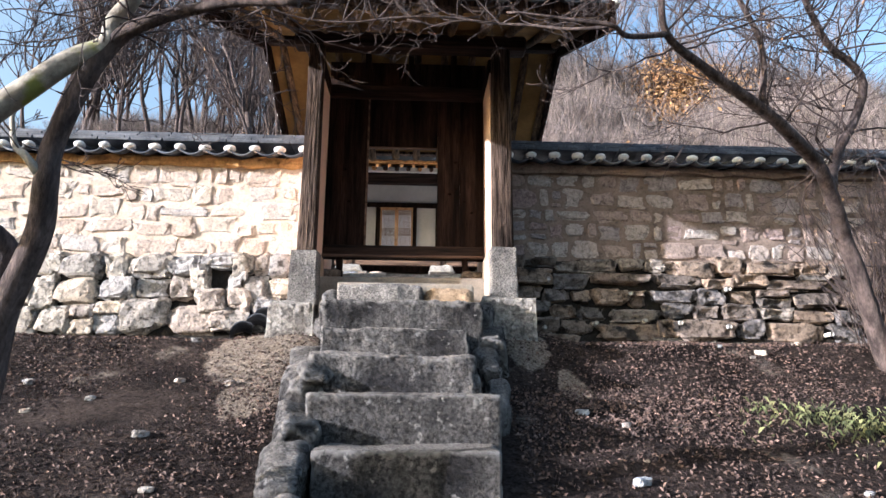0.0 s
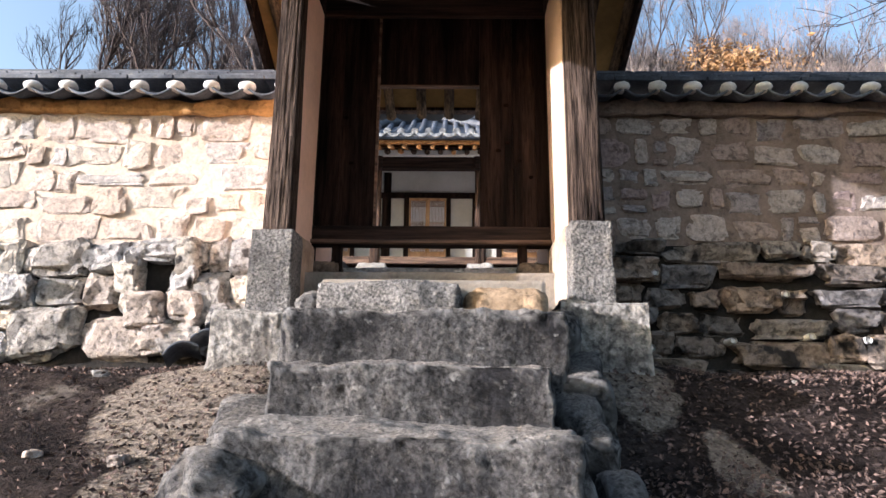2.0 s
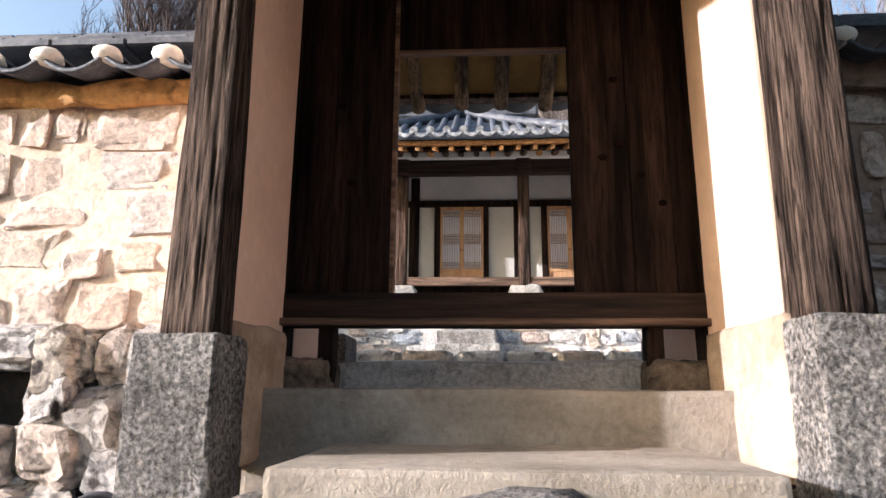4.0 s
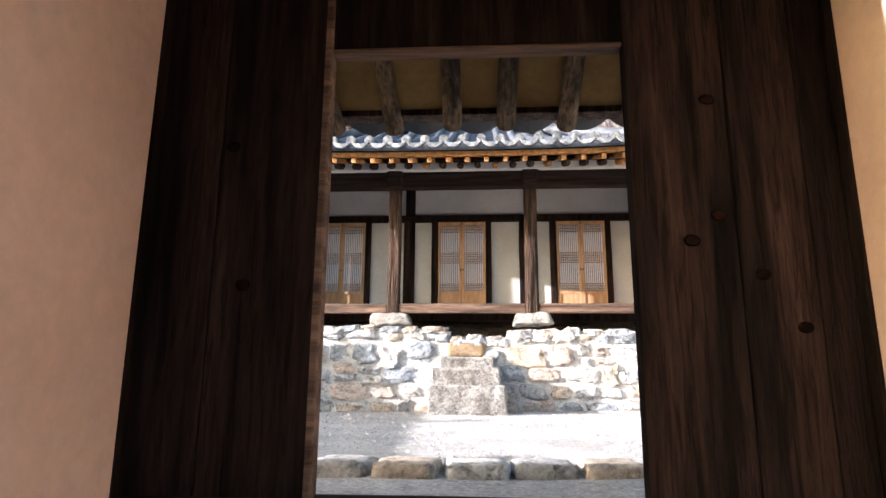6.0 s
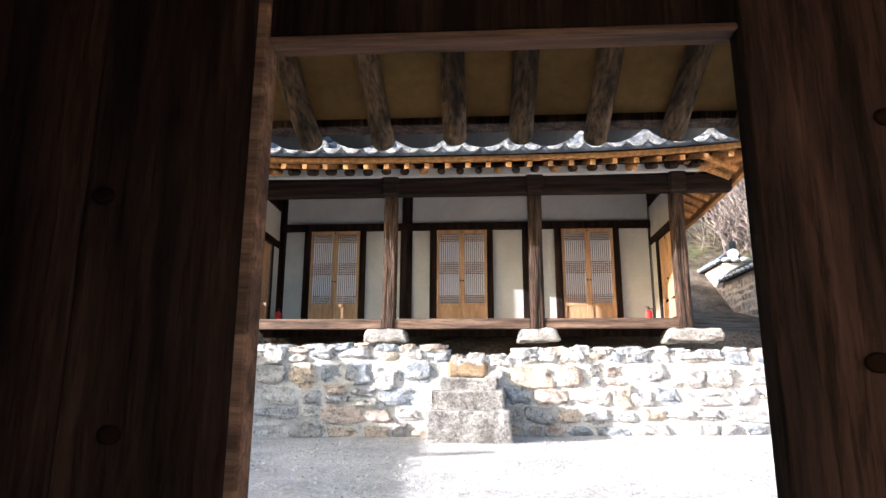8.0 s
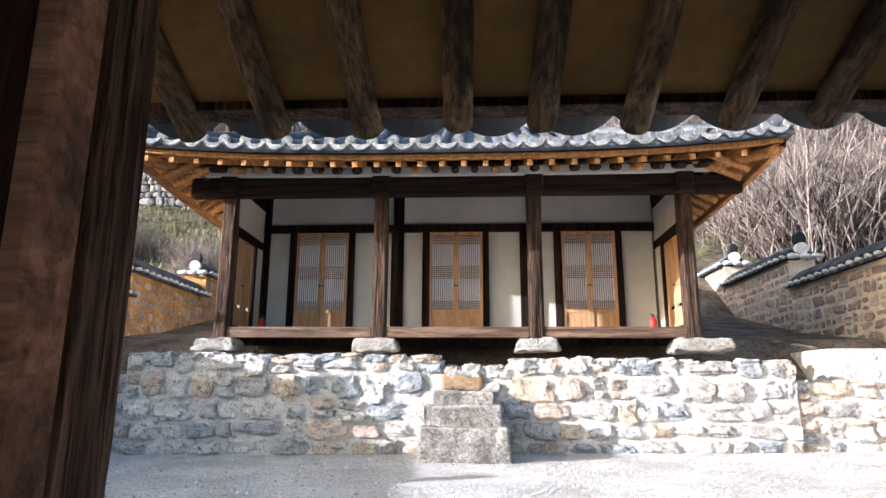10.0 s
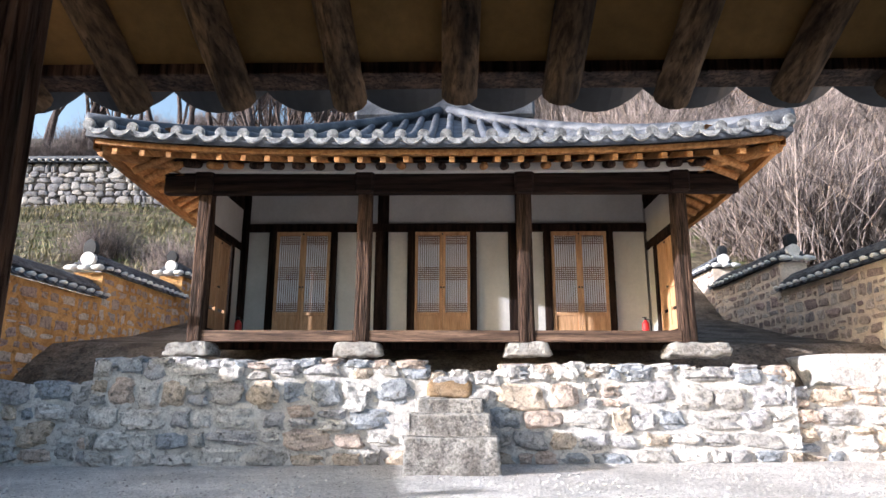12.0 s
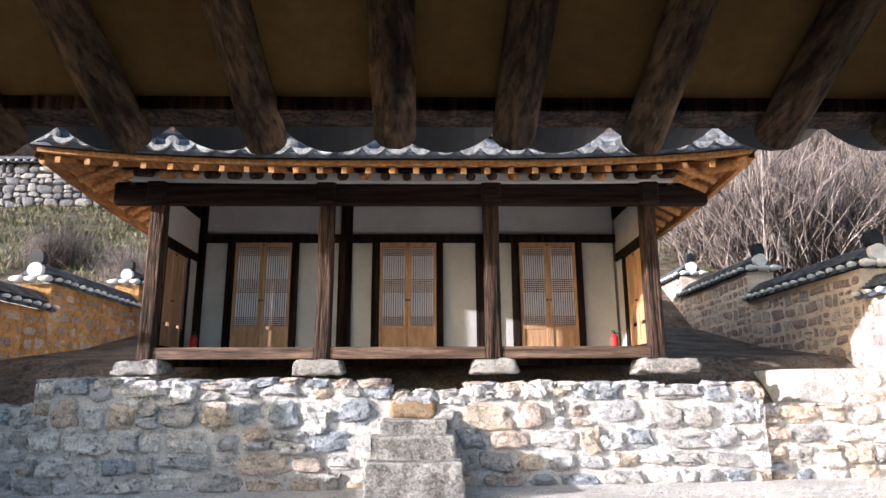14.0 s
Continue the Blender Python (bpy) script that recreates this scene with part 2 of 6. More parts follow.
M = dict(
    # Soil's pale spots are bare dirt and sun dapples put into the colour.
    soil=material("soil", (0.018, 0.013, 0.012), (0.06, 0.045, 0.039), 2.5, 45, 0.95, 1.0, 0.04, speck=0.7, spots=((0.19, 0.16, 0.135), 1.7, 0.62), spec=0.1, pits=(22, 0.6), mask=((0.29, 0.24, 0.195), [(-0.95, 6.1, 0.5, 0.65), (-0.85, 5.35, 0.25, 0.55), (1.2, 6.15, 0.22, 0.4), (1.45, 5.6, 0.14, 0.35)])),
    yard=material("yard_sand", (0.58, 0.555, 0.53), (0.78, 0.75, 0.72), 1.6, 40, 0.95, 1.0, 0.05, speck=0.4, spec=0.2, pits=(14, 0.25)),
    floor=material("packed_earth", (0.23, 0.2, 0.165), (0.36, 0.32, 0.275), 3, 35, 0.95, 0.7, 0.015, speck=0.18, pits=(9, 0.15)),
    rubble=material("rubble_stone", (0.26, 0.23, 0.2), (0.45, 0.41, 0.36), 6, 38, 0.9, 0.9, 0.02, palette=[(0.5, 0.46, 0.42), (0.38, 0.36, 0.34), (0.56, 0.51, 0.44), (0.44, 0.36, 0.31), (0.34, 0.34, 0.35), (0.54, 0.45, 0.35)], vary=0.15, spots=((0.07, 0.06, 0.055), 11, 0.6), pits=(17, 0.55)),
    terrace=material("terrace_stone", (0.38, 0.36, 0.34), (0.6, 0.57, 0.53), 5, 35, 0.9, 0.8, 0.02, palette=[(0.52, 0.49, 0.45), (0.42, 0.41, 0.4), (0.24, 0.29, 0.35), (0.56, 0.43, 0.3), (0.6, 0.57, 0.53), (0.46, 0.33, 0.25), (0.28, 0.28, 0.3), (0.5, 0.47, 0.44)], vary=0.22, spots=((0.15, 0.14, 0.13), 9, 0.64), pits=(15, 0.5)),
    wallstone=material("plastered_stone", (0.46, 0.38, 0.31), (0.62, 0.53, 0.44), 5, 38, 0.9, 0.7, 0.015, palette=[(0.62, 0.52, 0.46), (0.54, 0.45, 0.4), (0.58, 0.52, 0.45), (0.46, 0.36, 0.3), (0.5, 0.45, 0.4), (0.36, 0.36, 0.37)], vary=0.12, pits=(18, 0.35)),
    # Browner stone, also darkened for the shade right of the gate.
    shadestone=material("brown_shade_stone", (0.2, 0.155, 0.135), (0.38, 0.31, 0.275), 5, 38, 0.9, 0.7, 0.015, palette=[(0.48, 0.38, 0.33), (0.36, 0.28, 0.25), (0.55, 0.48, 0.43), (0.3, 0.22, 0.21), (0.42, 0.39, 0.36), (0.23, 0.22, 0.23)], vary=0.2, pits=(18, 0.5)),
    cobble=material("grey_cobble", (0.14, 0.14, 0.145), (0.3, 0.295, 0.29), 6, 38, 0.9, 0.9, 0.02, palette=[(0.3, 0.29, 0.28), (0.2, 0.2, 0.22), (0.38, 0.36, 0.34), (0.16, 0.16, 0.18)], vary=0.3, pits=(9, 0.5)),
    # Rubble colour lowered for the shaded foot of the right-hand wall.
    shaderubble=material("shaded_rubble_stone", (0.11, 0.092, 0.08), (0.29, 0.25, 0.22), 6, 38, 0.9, 0.9, 0.02, palette=[(0.3, 0.25, 0.22), (0.17, 0.155, 0.145), (0.36, 0.32, 0.28), (0.25, 0.19, 0.15), (0.14, 0.14, 0.15), (0.3, 0.22, 0.16)], vary=0.25, spots=((0.035, 0.03, 0.027), 5, 0.57), pits=(17, 0.6)),
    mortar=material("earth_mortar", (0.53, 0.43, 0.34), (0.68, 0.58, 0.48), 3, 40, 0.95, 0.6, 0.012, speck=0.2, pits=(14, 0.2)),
    # Mortar with the right-hand wall's shade put into its colour.
    shademortar=material("shaded_earth_mortar", (0.165, 0.125, 0.103), (0.265, 0.207, 0.172), 3, 40, 0.95, 0.6, 0.012, speck=0.2, pits=(14, 0.35)),
    ochre=material("ochre_mortar", (0.33, 0.17, 0.06), (0.52, 0.3, 0.12), 2.5, 30, 0.95, 0.8, 0.02, speck=0.3, pits=(10, 0.35)),
    # Dark joint colour, taken near black to paint shade in deep hollows too.
    darkgap=material("unlit_joint", (0.012, 0.01, 0.009), (0.035, 0.03, 0.025), 6, 30, 0.98, 0.8, 0.02),
    limegap=material("lime_mortar", (0.5, 0.475, 0.445), (0.67, 0.645, 0.61), 3, 45, 0.95, 0.8, 0.02, speck=0.2, pits=(16, 0.35)),
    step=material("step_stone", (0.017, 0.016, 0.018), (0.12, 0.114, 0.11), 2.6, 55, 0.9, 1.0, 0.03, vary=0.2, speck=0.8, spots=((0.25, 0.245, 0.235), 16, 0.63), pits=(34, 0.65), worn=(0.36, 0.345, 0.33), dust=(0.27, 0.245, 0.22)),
    tanstone=material("tan_stone", (0.26, 0.17, 0.09), (0.36, 0.26, 0.17), 6, 50, 0.85, 0.8, 0.015, pits=(20, 0.4)),
    granite=material("granite", (0.115, 0.108, 0.103), (0.25, 0.237, 0.222), 5, 70, 0.85, 1.0, 0.012, speck=0.9, pits=(55, 0.5)),
    granite_light=material("pale_granite", (0.2, 0.18, 0.16), (0.42, 0.395, 0.36), 5, 40, 0.9, 1.0, 0.03, speck=0.5, pits=(22, 0.45), worn=(0.55, 0.53, 0.49)),
    post=material("weathered_timber", (0.03, 0.021, 0.018), (0.15, 0.108, 0.085), 2.0, 9, 0.85, 1.0, 0.05, stretch=(9, 9, 0.4), speck=1.0, spec=0.1, pits=(11, 0.85)),
    darkwood=material("dark_timber", (0.004, 0.003, 0.0025), (0.032, 0.019, 0.015), 1.4, 9, 0.8, 0.7, 0.01, stretch=(8, 8, 0.6), speck=0.5, vary=0.2, spec=0.06, pits=(8, 0.5)),
    knotwood=material("knot_wood", (0.003, 0.002, 0.0015), (0.012, 0.006, 0.004), 20, 60, 0.9, spec=0.03),
    beam=material("dark_beam", (0.009, 0.006, 0.005), (0.042, 0.025, 0.019), 2, 9, 0.75, 0.6, 0.008, stretch=(0.5, 8, 8), speck=0.5, vary=0.2, spec=0.15),
    brownbeam=material("brown_beam", (0.055, 0.032, 0.022), (0.2, 0.125, 0.085), 2, 9, 0.75, 0.6, 0.008, stretch=(0.5, 8, 8), speck=0.5, pits=(5, 0.5)),
    column=material("column_timber", (0.018, 0.012, 0.009), (0.1, 0.06, 0.042), 2, 9, 0.8, 0.8, 0.01, stretch=(8, 8, 0.5), speck=0.6, vary=0.15, spec=0.15, pits=(9, 0.7)),
    rafter=material("rafter_timber", (0.03, 0.019, 0.011), (0.14, 0.09, 0.05), 2, 8, 0.8, 0.7, 0.008, stretch=(7, 0.8, 4), speck=0.55, vary=0.3, spec=0.15, pits=(9, 0.6)),
    orangewood=material("fresh_rafter", (0.3, 0.13, 0.04), (0.5, 0.26, 0.1), 3, 12, 0.7, 0.5, 0.006, stretch=(6, 1, 6), vary=0.35),
    lattice=material("lattice_wood", (0.16, 0.09, 0.055), (0.26, 0.15, 0.09), 3, 10, 0.7, 0.2, 0.003),
    doorwood=material("door_pine", (0.4, 0.22, 0.11), (0.55, 0.34, 0.19), 3, 10, 0.6, 0.3, 0.004, stretch=(6, 6, 0.7), speck=0.25),
    plaster=material("cream_plaster", (0.6, 0.43, 0.34), (0.74, 0.55, 0.44), 1.2, 18, 0.95, 0.3, 0.006, speck=0.08),
    mudfoot=material("stained_mud_plaster", (0.27, 0.2, 0.15), (0.5, 0.39, 0.3), 3, 25, 0.95, 0.6, 0.015, speck=0.15, pits=(8, 0.2)),
    bank=material("bank_earth", (0.11, 0.085, 0.065), (0.25, 0.2, 0.155), 1.8, 25, 0.95, 1.0, 0.05, speck=0.5, pits=(12, 0.4)),
    suntwig=material("sunlit_twig", (0.13, 0.112, 0.115), (0.33, 0.29, 0.29), 5, 20, 0.9, 0.2, 0.003, vary=0.3),
    soffit=material("ochre_soffit", (0.15, 0.086, 0.027), (0.27, 0.162, 0.056), 1.8, 20, 0.95, 0.4, 0.01, speck=0.15),
    white=material("lime_plaster", (0.49, 0.475, 0.445), (0.6, 0.58, 0.545), 1.5, 25, 0.9, 0.2, 0.004, speck=0.06),
    paper=material("door_paper", (0.86, 0.87, 0.95), (0.9, 0.91, 0.97), 3, 40, 0.8, 0.1, 0.002, speck=0.04),
    tile=material("roof_tile", (0.035, 0.041, 0.055), (0.115, 0.125, 0.145), 4, 40, 0.55, 0.4, 0.005, vary=0.3, speck=0.4, spots=((0.2, 0.2, 0.2), 14, 0.68)),
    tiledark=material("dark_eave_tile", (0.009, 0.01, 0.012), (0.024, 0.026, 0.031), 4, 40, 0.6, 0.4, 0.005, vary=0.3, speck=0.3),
    endtile=material("patterned_end_tile", (0.1, 0.105, 0.115), (0.34, 0.35, 0.355), 14, 70, 0.7, 1.0, 0.012, vary=0.15, speck=0.6),
    lime=material("lime_ball", (0.62, 0.6, 0.57), (0.74, 0.72, 0.68), 6, 30, 0.9, 0.6, 0.01, speck=0.15, vary=0.1),
    bark=material("bark", (0.035, 0.026, 0.025), (0.12, 0.092, 0.085), 6, 25, 0.9, 1.0, 0.015, stretch=(3, 3, 1), speck=0.5),
    barklight=material("pale_bark", (0.22, 0.2, 0.17), (0.42, 0.39, 0.33), 7, 30, 0.9, 0.9, 0.012, speck=0.4, spots=((0.2, 0.22, 0.06), 5, 0.6)),
    twig=material("twig", (0.036, 0.027, 0.027), (0.1, 0.077, 0.07), 5, 20, 0.9, 0.2, 0.003, vary=0.3),
    brush=material("dry_brush", (0.105, 0.085, 0.08), (0.28, 0.235, 0.215), 2, 8, 0.95, 0.2, 0.003, vary=0.5, island=True),
    hill=material("hill_earth", (0.06, 0.048, 0.035), (0.14, 0.118, 0.08), 1.5, 5, 0.95, 1.0, 0.15, speck=0.8, spots=((0.1, 0.125, 0.045), 2.2, 0.55)),
    litter=material("leaf_litter", (0.04, 0.028, 0.024), (0.155, 0.105, 0.088), 20, 60, 0.8, 0.2, 0.003, speck=0.4, vary=0.6, island=True),
    oak=material("dry_oak_leaf", (0.24, 0.12, 0.055), (0.46, 0.29, 0.14), 1.2, 6, 0.8, 0.2, 0.003, speck=0.4, vary=0.4, island=True),
    green=material("grass_blade", (0.05, 0.065, 0.025), (0.15, 0.15, 0.07), 8, 20, 0.7, 0.1, 0.002, vary=0.5, island=True),
    drygrass=material("dry_grass", (0.08, 0.09, 0.04), (0.25, 0.215, 0.13), 0.8, 3, 0.9, 0.1, 0.002, vary=0.4, island=True),
    gravel=material("gravel_stone", (0.3, 0.28, 0.26), (0.62, 0.58, 0.54), 20, 60, 0.9, 0.3, 0.004, vary=0.4, island=True),
    red=material("red_enamel", (0.5, 0.02, 0.02), (0.55, 0.03, 0.03), 3, 20, 0.3, 0.0, 0.001, speck=0.05),
    black=material("black_rubber", (0.02, 0.02, 0.02), (0.03, 0.03, 0.03), 3, 20, 0.5, 0.1, 0.001, speck=0.1),
    iron=material("black_iron", (0.02, 0.02, 0.02), (0.04, 0.04, 0.04), 3, 20, 0.45, 0.2, 0.001, metal=0.7),
)


# ---- mesh helpers ----
def mesh_of(name, bm, mat, smooth=False):
    me = bpy.data.meshes.new(name)
    bm.to_mesh(me)
    bm.free()
    for q in (mat if isinstance(mat, (list, tuple)) else [mat]):
        me.materials.append(q)
    if smooth:
        me.polygons.foreach_set("use_smooth", [True] * len(me.polygons))
    return me


def part(name, bm, mat, parent=None, label="", smooth=False, kind="", at=None):
    ob = new(name, mesh_of(name, bm, mat, smooth) if isinstance(bm, bmesh.types.BMesh) else bm)
    if parent:
        ob.parent = parent
    if at:
        ob.matrix_local = at
    return tagged(ob, label=label, kind=kind)


def thing(name, label, category, at=None, group="", kind=""):
    ob = new(name)
    ob.empty_display_size = 0.1
    if at:
        ob.matrix_world = at
    return tagged(ob, label, category, group, kind)


def block(x0, x1, y0, y1, z0, z1, bevel=0.0, rough=0.0, cuts=0, seed=0, bm=None, taper=(1, 1)):
    """A box with worn edges; rough: how far its faces wander. taper: the top's size over the base's."""
    own = bmesh.new()
    bmesh.ops.create_cube(own, size=1)
    for v in own.verts:
        if v.co.z > 0:
            v.co.x *= taper[0]; v.co.y *= taper[1]
    bmesh.ops.scale(own, verts=own.verts, vec=(x1 - x0, y1 - y0, z1 - z0))
    bmesh.ops.translate(own, verts=own.verts, vec=((x0 + x1) / 2, (y0 + y1) / 2, (z0 + z1) / 2))
    if bevel:
        bmesh.ops.bevel(own, geom=own.edges[:], offset=bevel, segments=2 if rough else 1, affect="EDGES", profile=0.6)
    if cuts:
        bmesh.ops.subdivide_edges(own, edges=[e for e in own.edges if e.calc_length() > 0.09], cuts=cuts, use_grid_fill=True)
    if rough:
        for v in own.verts:
            p = v.co * 3.1 + Vector((seed * 7.3, 0, 0))
            v.co += (noise.noise_vector(p) * 0.45 + noise.noise_vector(p * 3.3) * 0.4 + noise.noise_vector(p * 9) * 0.3) * rough
    if bm is None:
        return own
    tmp = bpy.data.meshes.new("tmp")
    own.to_mesh(tmp); own.free()
    bm.from_mesh(tmp)
    bpy.data.meshes.remove(tmp)
    return bm


def tube_data(paths, sides=5):
    """Vertices and faces of tapered tubes, each a list of (point, radius)."""
    verts, faces = [], []
    for path in paths:
        base = len(verts)
        for i, (p, r) in enumerate(path):
            a = path[max(i - 1, 0)][0]
            b = path[min(i + 1, len(path) - 1)][0]
            d = (b - a).normalized() if (b - a).length > 1e-6 else Vector((0, 0, 1))
            u = d.cross(Vector((0.13, 0.97, 0.2))).normalized()
            w = d.cross(u)
            for k in range(sides):
                t = 2 * math.pi * k / sides
                verts.append(p + (u * math.cos(t) + w * math.sin(t)) * r)
        for i in range(len(path) - 1):
            for k in range(sides):
                a, b = base + i * sides + k, base + i * sides + (k + 1) % sides
                faces.append((a, a + sides, b + sides, b))
        faces.append(tuple(base + k for k in range(sides))[::1])
        top = base + (len(path) - 1) * sides
        faces.append(tuple(top + k for k in range(sides))[::-1])
    return verts, faces


def tubes(name, paths, mat, sides=5, smooth=True):
    v, f = tube_data(paths, sides)
    me = bpy.data.meshes.new(name)
    me.from_pydata([tuple(q) for q in v], [], f)
    me.materials.append(mat)
    if smooth:
        me.polygons.foreach_set("use_smooth", [True] * len(me.polygons))
    return me


def log_mesh(name, a, b, r0, r1, mat, sides=12, seed=0, wobble=0.006):
    a, b = Vector(a), Vector(b)
    n = 9
    path = []
    for i in range(n):
        t = i / (n - 1)
        off = noise.noise_vector(Vector((t * 2.2, seed * 3.7, 0.5))) * wobble * 2
        path.append((a.lerp(b, t) + off, (r0 + (r1 - r0) * t) * (1 + 0.08 * noise.noise(Vector((t * 4, seed, 2))))))
    return tubes(name, path and [path], mat, sides)


def stone_meshes(n, mat, seed=0, box=0.4, noise_amp=0.16, name="stone", sub=3):
    """Shared rough stones, one metre in each direction."""
    out = []
    for i in range(n):
        bm = bmesh.new()
        bmesh.ops.create_icosphere(bm, subdivisions=sub, radius=1)
        off = Vector((seed * 11.0 + i * 5.1, 3.3, 1.7))
        lean = [noise.noise(off + Vector((k, 0, 0))) * 0.5 for k in range(4)]
        for v in bm.verts:
            c = v.co.copy()
            s = Vector([math.copysign(abs(q) ** box, q) for q in c])
            k = 1 + noise_amp * noise.noise(c * 1.1 + off) + noise_amp * 0.45 * noise.noise(c * 3.2 + off) + noise_amp * 0.3 * noise.noise(c * 8 + off)
            s = s * k
            s.x += lean[0] * s.z * 0.3 + lean[1] * s.x * s.z * 0.3
            s.z += lean[2] * s.x * 0.22 + lean[3] * s.x * s.z * 0.25
            v.co = s
        for ax in range(3):
            lo = min(v.co[ax] for v in bm.verts)
            hi = max(v.co[ax] for v in bm.verts)
            for v in bm.verts:
                v.co[ax] = (v.co[ax] - lo) / (hi - lo) * 1.08 - 0.54
        out.append(mesh_of(name, bm, mat, smooth=False))
    return out


def lay_rubble(parent, meshes, matrix, u0, u1, bottom, top, row_h, width, proud, rng, thick=0.14, gap=0.012, keep=None, limit=300, skip=None, tilt=4, name="stone"):
    """Courses of uneven stones on a face: u along, v up, out of the face towards local -y. bottom and top are functions of u."""
    count = 0
    um = (u0 + u1) / 2
    rows = max(1, round((top(um) - bottom(um)) / row_h))
    cuts = [0.0]
    for k in range(rows):
        cuts.append(cuts[-1] + rng.uniform(0.75, 1.3))
    cuts = [c / cuts[-1] for c in cuts]
    ph = [rng.uniform(0, 20) for c in cuts]

    def edge(k, u):
        b, t = bottom(u), top(u)
        wave = 0 if k in (0, rows) else 0.34 * row_h * noise.noise(Vector((u * 1.9, ph[k], 0))) + 0.22 * row_h * noise.noise(Vector((u * 5.5, ph[k], 4)))
        return b + (t - b) * cuts[k] + wave

    def put(cu, cv, w, h):
        me = meshes[rng.randrange(len(meshes))]
        flip = -1 if rng.random() < 0.5 else 1
        m = matrix @ Matrix.Translation((cu, -proud * rng.uniform(0.6, 1.3) + thick / 2, cv)) @ Euler((radians(rng.uniform(-4, 4)), radians(rng.uniform(-tilt, tilt) * min(1, h / w)), 0 if flip > 0 else math.pi)).to_matrix().to_4x4() @ Matrix.Diagonal((w - gap, thick, h - gap, 1))
        ob = new(name, me)
        ob.parent = parent
        ob.matrix_local = m

    for k in range(rows):
        u = u0 + rng.uniform(-0.5, 0) * width * 0.5
        while u < u1 and count < limit:
            w = width * rng.choice((0.55, 0.75, 0.9, 1.0, 1.15, 1.4, 1.7))
            a, b = max(u, u0), min(u + w, u1)
            u += w
            if b - a < 0.07:
                continue
            cu = (a + b) / 2
            lo, hi = edge(k, cu), edge(k + 1, cu)
            if skip and lo < skip[3] - 0.03 and hi > skip[2] + 0.03:
                if a < skip[0] < b:
                    b = skip[0]
                elif a < skip[1] < b:
                    a = skip[1]
                elif a >= skip[0] and b <= skip[1]:
                    continue
                cu = (a + b) / 2
            if hi - lo < 0.05 or b - a < 0.05:
                continue
            if hi - lo > row_h * 1.05 and b - a < width and rng.random() < 0.4:
                mid = lo + (hi - lo) * rng.uniform(0.35, 0.65)
                put(cu, (lo + mid) / 2, b - a, mid - lo)
                put(cu, (mid + hi) / 2, b - a, hi - mid)
                count += 2
            else:
                put(cu, (lo + hi) / 2, b - a, hi - lo)
                count += 1


def grow(paths, p, d, r, length, depth, rng, spread=0.6, up=0.15, twist=0.25, split=(2, 3), shrink=0.68, minr=0.003):
    """Branches that fork and thin out, added to paths."""
    n = 4
    path = [(p.copy(), r)]
    q = p.copy()
    dd = d.copy()
    for i in range(n):
        dd = (dd + Vector((rng.uniform(-1, 1), rng.uniform(-1, 1), rng.uniform(-1, 1))) * twist + Vector((0, 0, up * 0.3))).normalized()
        q = q + dd * length / n
        path.append((q.copy(), max(r * (1 - 0.4 * (i + 1) / n), minr)))
        if depth > 0 and i in (1, 2) and rng.random() < 0.65:
            side = (dd + Vector((rng.uniform(-1, 1), rng.uniform(-1, 1), rng.uniform(-0.2, 1))) * spread * 1.3).normalized()
            grow(paths, q.copy(), side, max(r * 0.45, minr), length * shrink * 0.75, depth - 1, rng, spread, up, twist, split, shrink, minr)
    paths.append(path)
    if depth > 0:
        for k in range(rng.randint(*split)):
            side = (dd + Vector((rng.uniform(-1, 1), rng.uniform(-1, 1), rng.uniform(-0.4, 0.8))) * spread).normalized()
            grow(paths, q.copy(), side, max(r * 0.58, minr), length * shrink * rng.uniform(0.8, 1.15), depth - 1, rng, spread, up, twist, split, shrink, minr)


# ---- the ground ----
def smooth_step(a, b, t):
    t = min(max((t - a) / (b - a), 0), 1)
    return t * t * (3 - 2 * t)


def line(points, t):
    for (a, za), (b, zb) in zip(points, points[1:]):
        if t <= b:
            return za + (zb - za) * max(0.0, (t - a) / (b - a))
    return points[-1][1]


FRONT = [(-400, -6), (-30, -4), (-6, -1.0), (0.76, 0.16), (2.8, 0.72), (4.48, 1.37), (5.68, 1.72), (6.3, 2.08), (7.25, 2.16)]
YARD = [(7.32, 2.86), (8.9, 2.95), (14.9, 3.13), (15.2, 3.16)]
SIDE = [(15.2, 3.16), (15.9, 4.1), (16.6, 4.62), (19, 4.95), (22, 5.6), (24, 7.0)]
HILL_L = [(24, 7.0), (38.5, 13.2), (39.6, 15.6), (64, 27.5), (90, 30), (400, 30)]
HILL_R = [(24, 7.0), (34, 13.5), (60, 29.5), (90, 33), (400, 33)]


def ground_z(x, y):
    if y <= 7.28:
        z = line(FRONT, y)
    elif y <= 15.2:
        z = line(YARD, y) + 0.012 * max(-5, min(5, x))
    elif y <= 24:
        z = line(SIDE, y)
    else:
        s = smooth_step(-4, 8, x)
        z = line(HILL_L, y) * (1 - s) + line(HILL_R, y) * s
    if -2.5 < y < 7 and abs(x) > 0:
        z += 0.035 * noise.noise(Vector((x * 1.1, y * 1.1, 0))) + 0.015 * noise.noise(Vector((x * 4, y * 4, 3)))
        d = min(abs(x + 0.75), abs(x - 1.1))
        if y > 5.6:
            z += 0.1 * max(0, 1 - d / 0.6) * smooth_step(5.6, 6.2, y)
    elif y > 24:
        z += 0.5 * noise.noise(Vector((x * 0.12, y * 0.12, 1))) + 0.15 * noise.noise(Vector((x * 0.7, y * 0.7, 1)))
    elif 7.3 < y < 14.8:
        z += 0.012 * noise.noise(Vector((x * 1.5, y * 1.5, 5)))
    if y <= 15.2 and y > 7.5 and x > 6.1:
        z += 0.9 * smooth_step(6.1, 6.4, x)
    return z


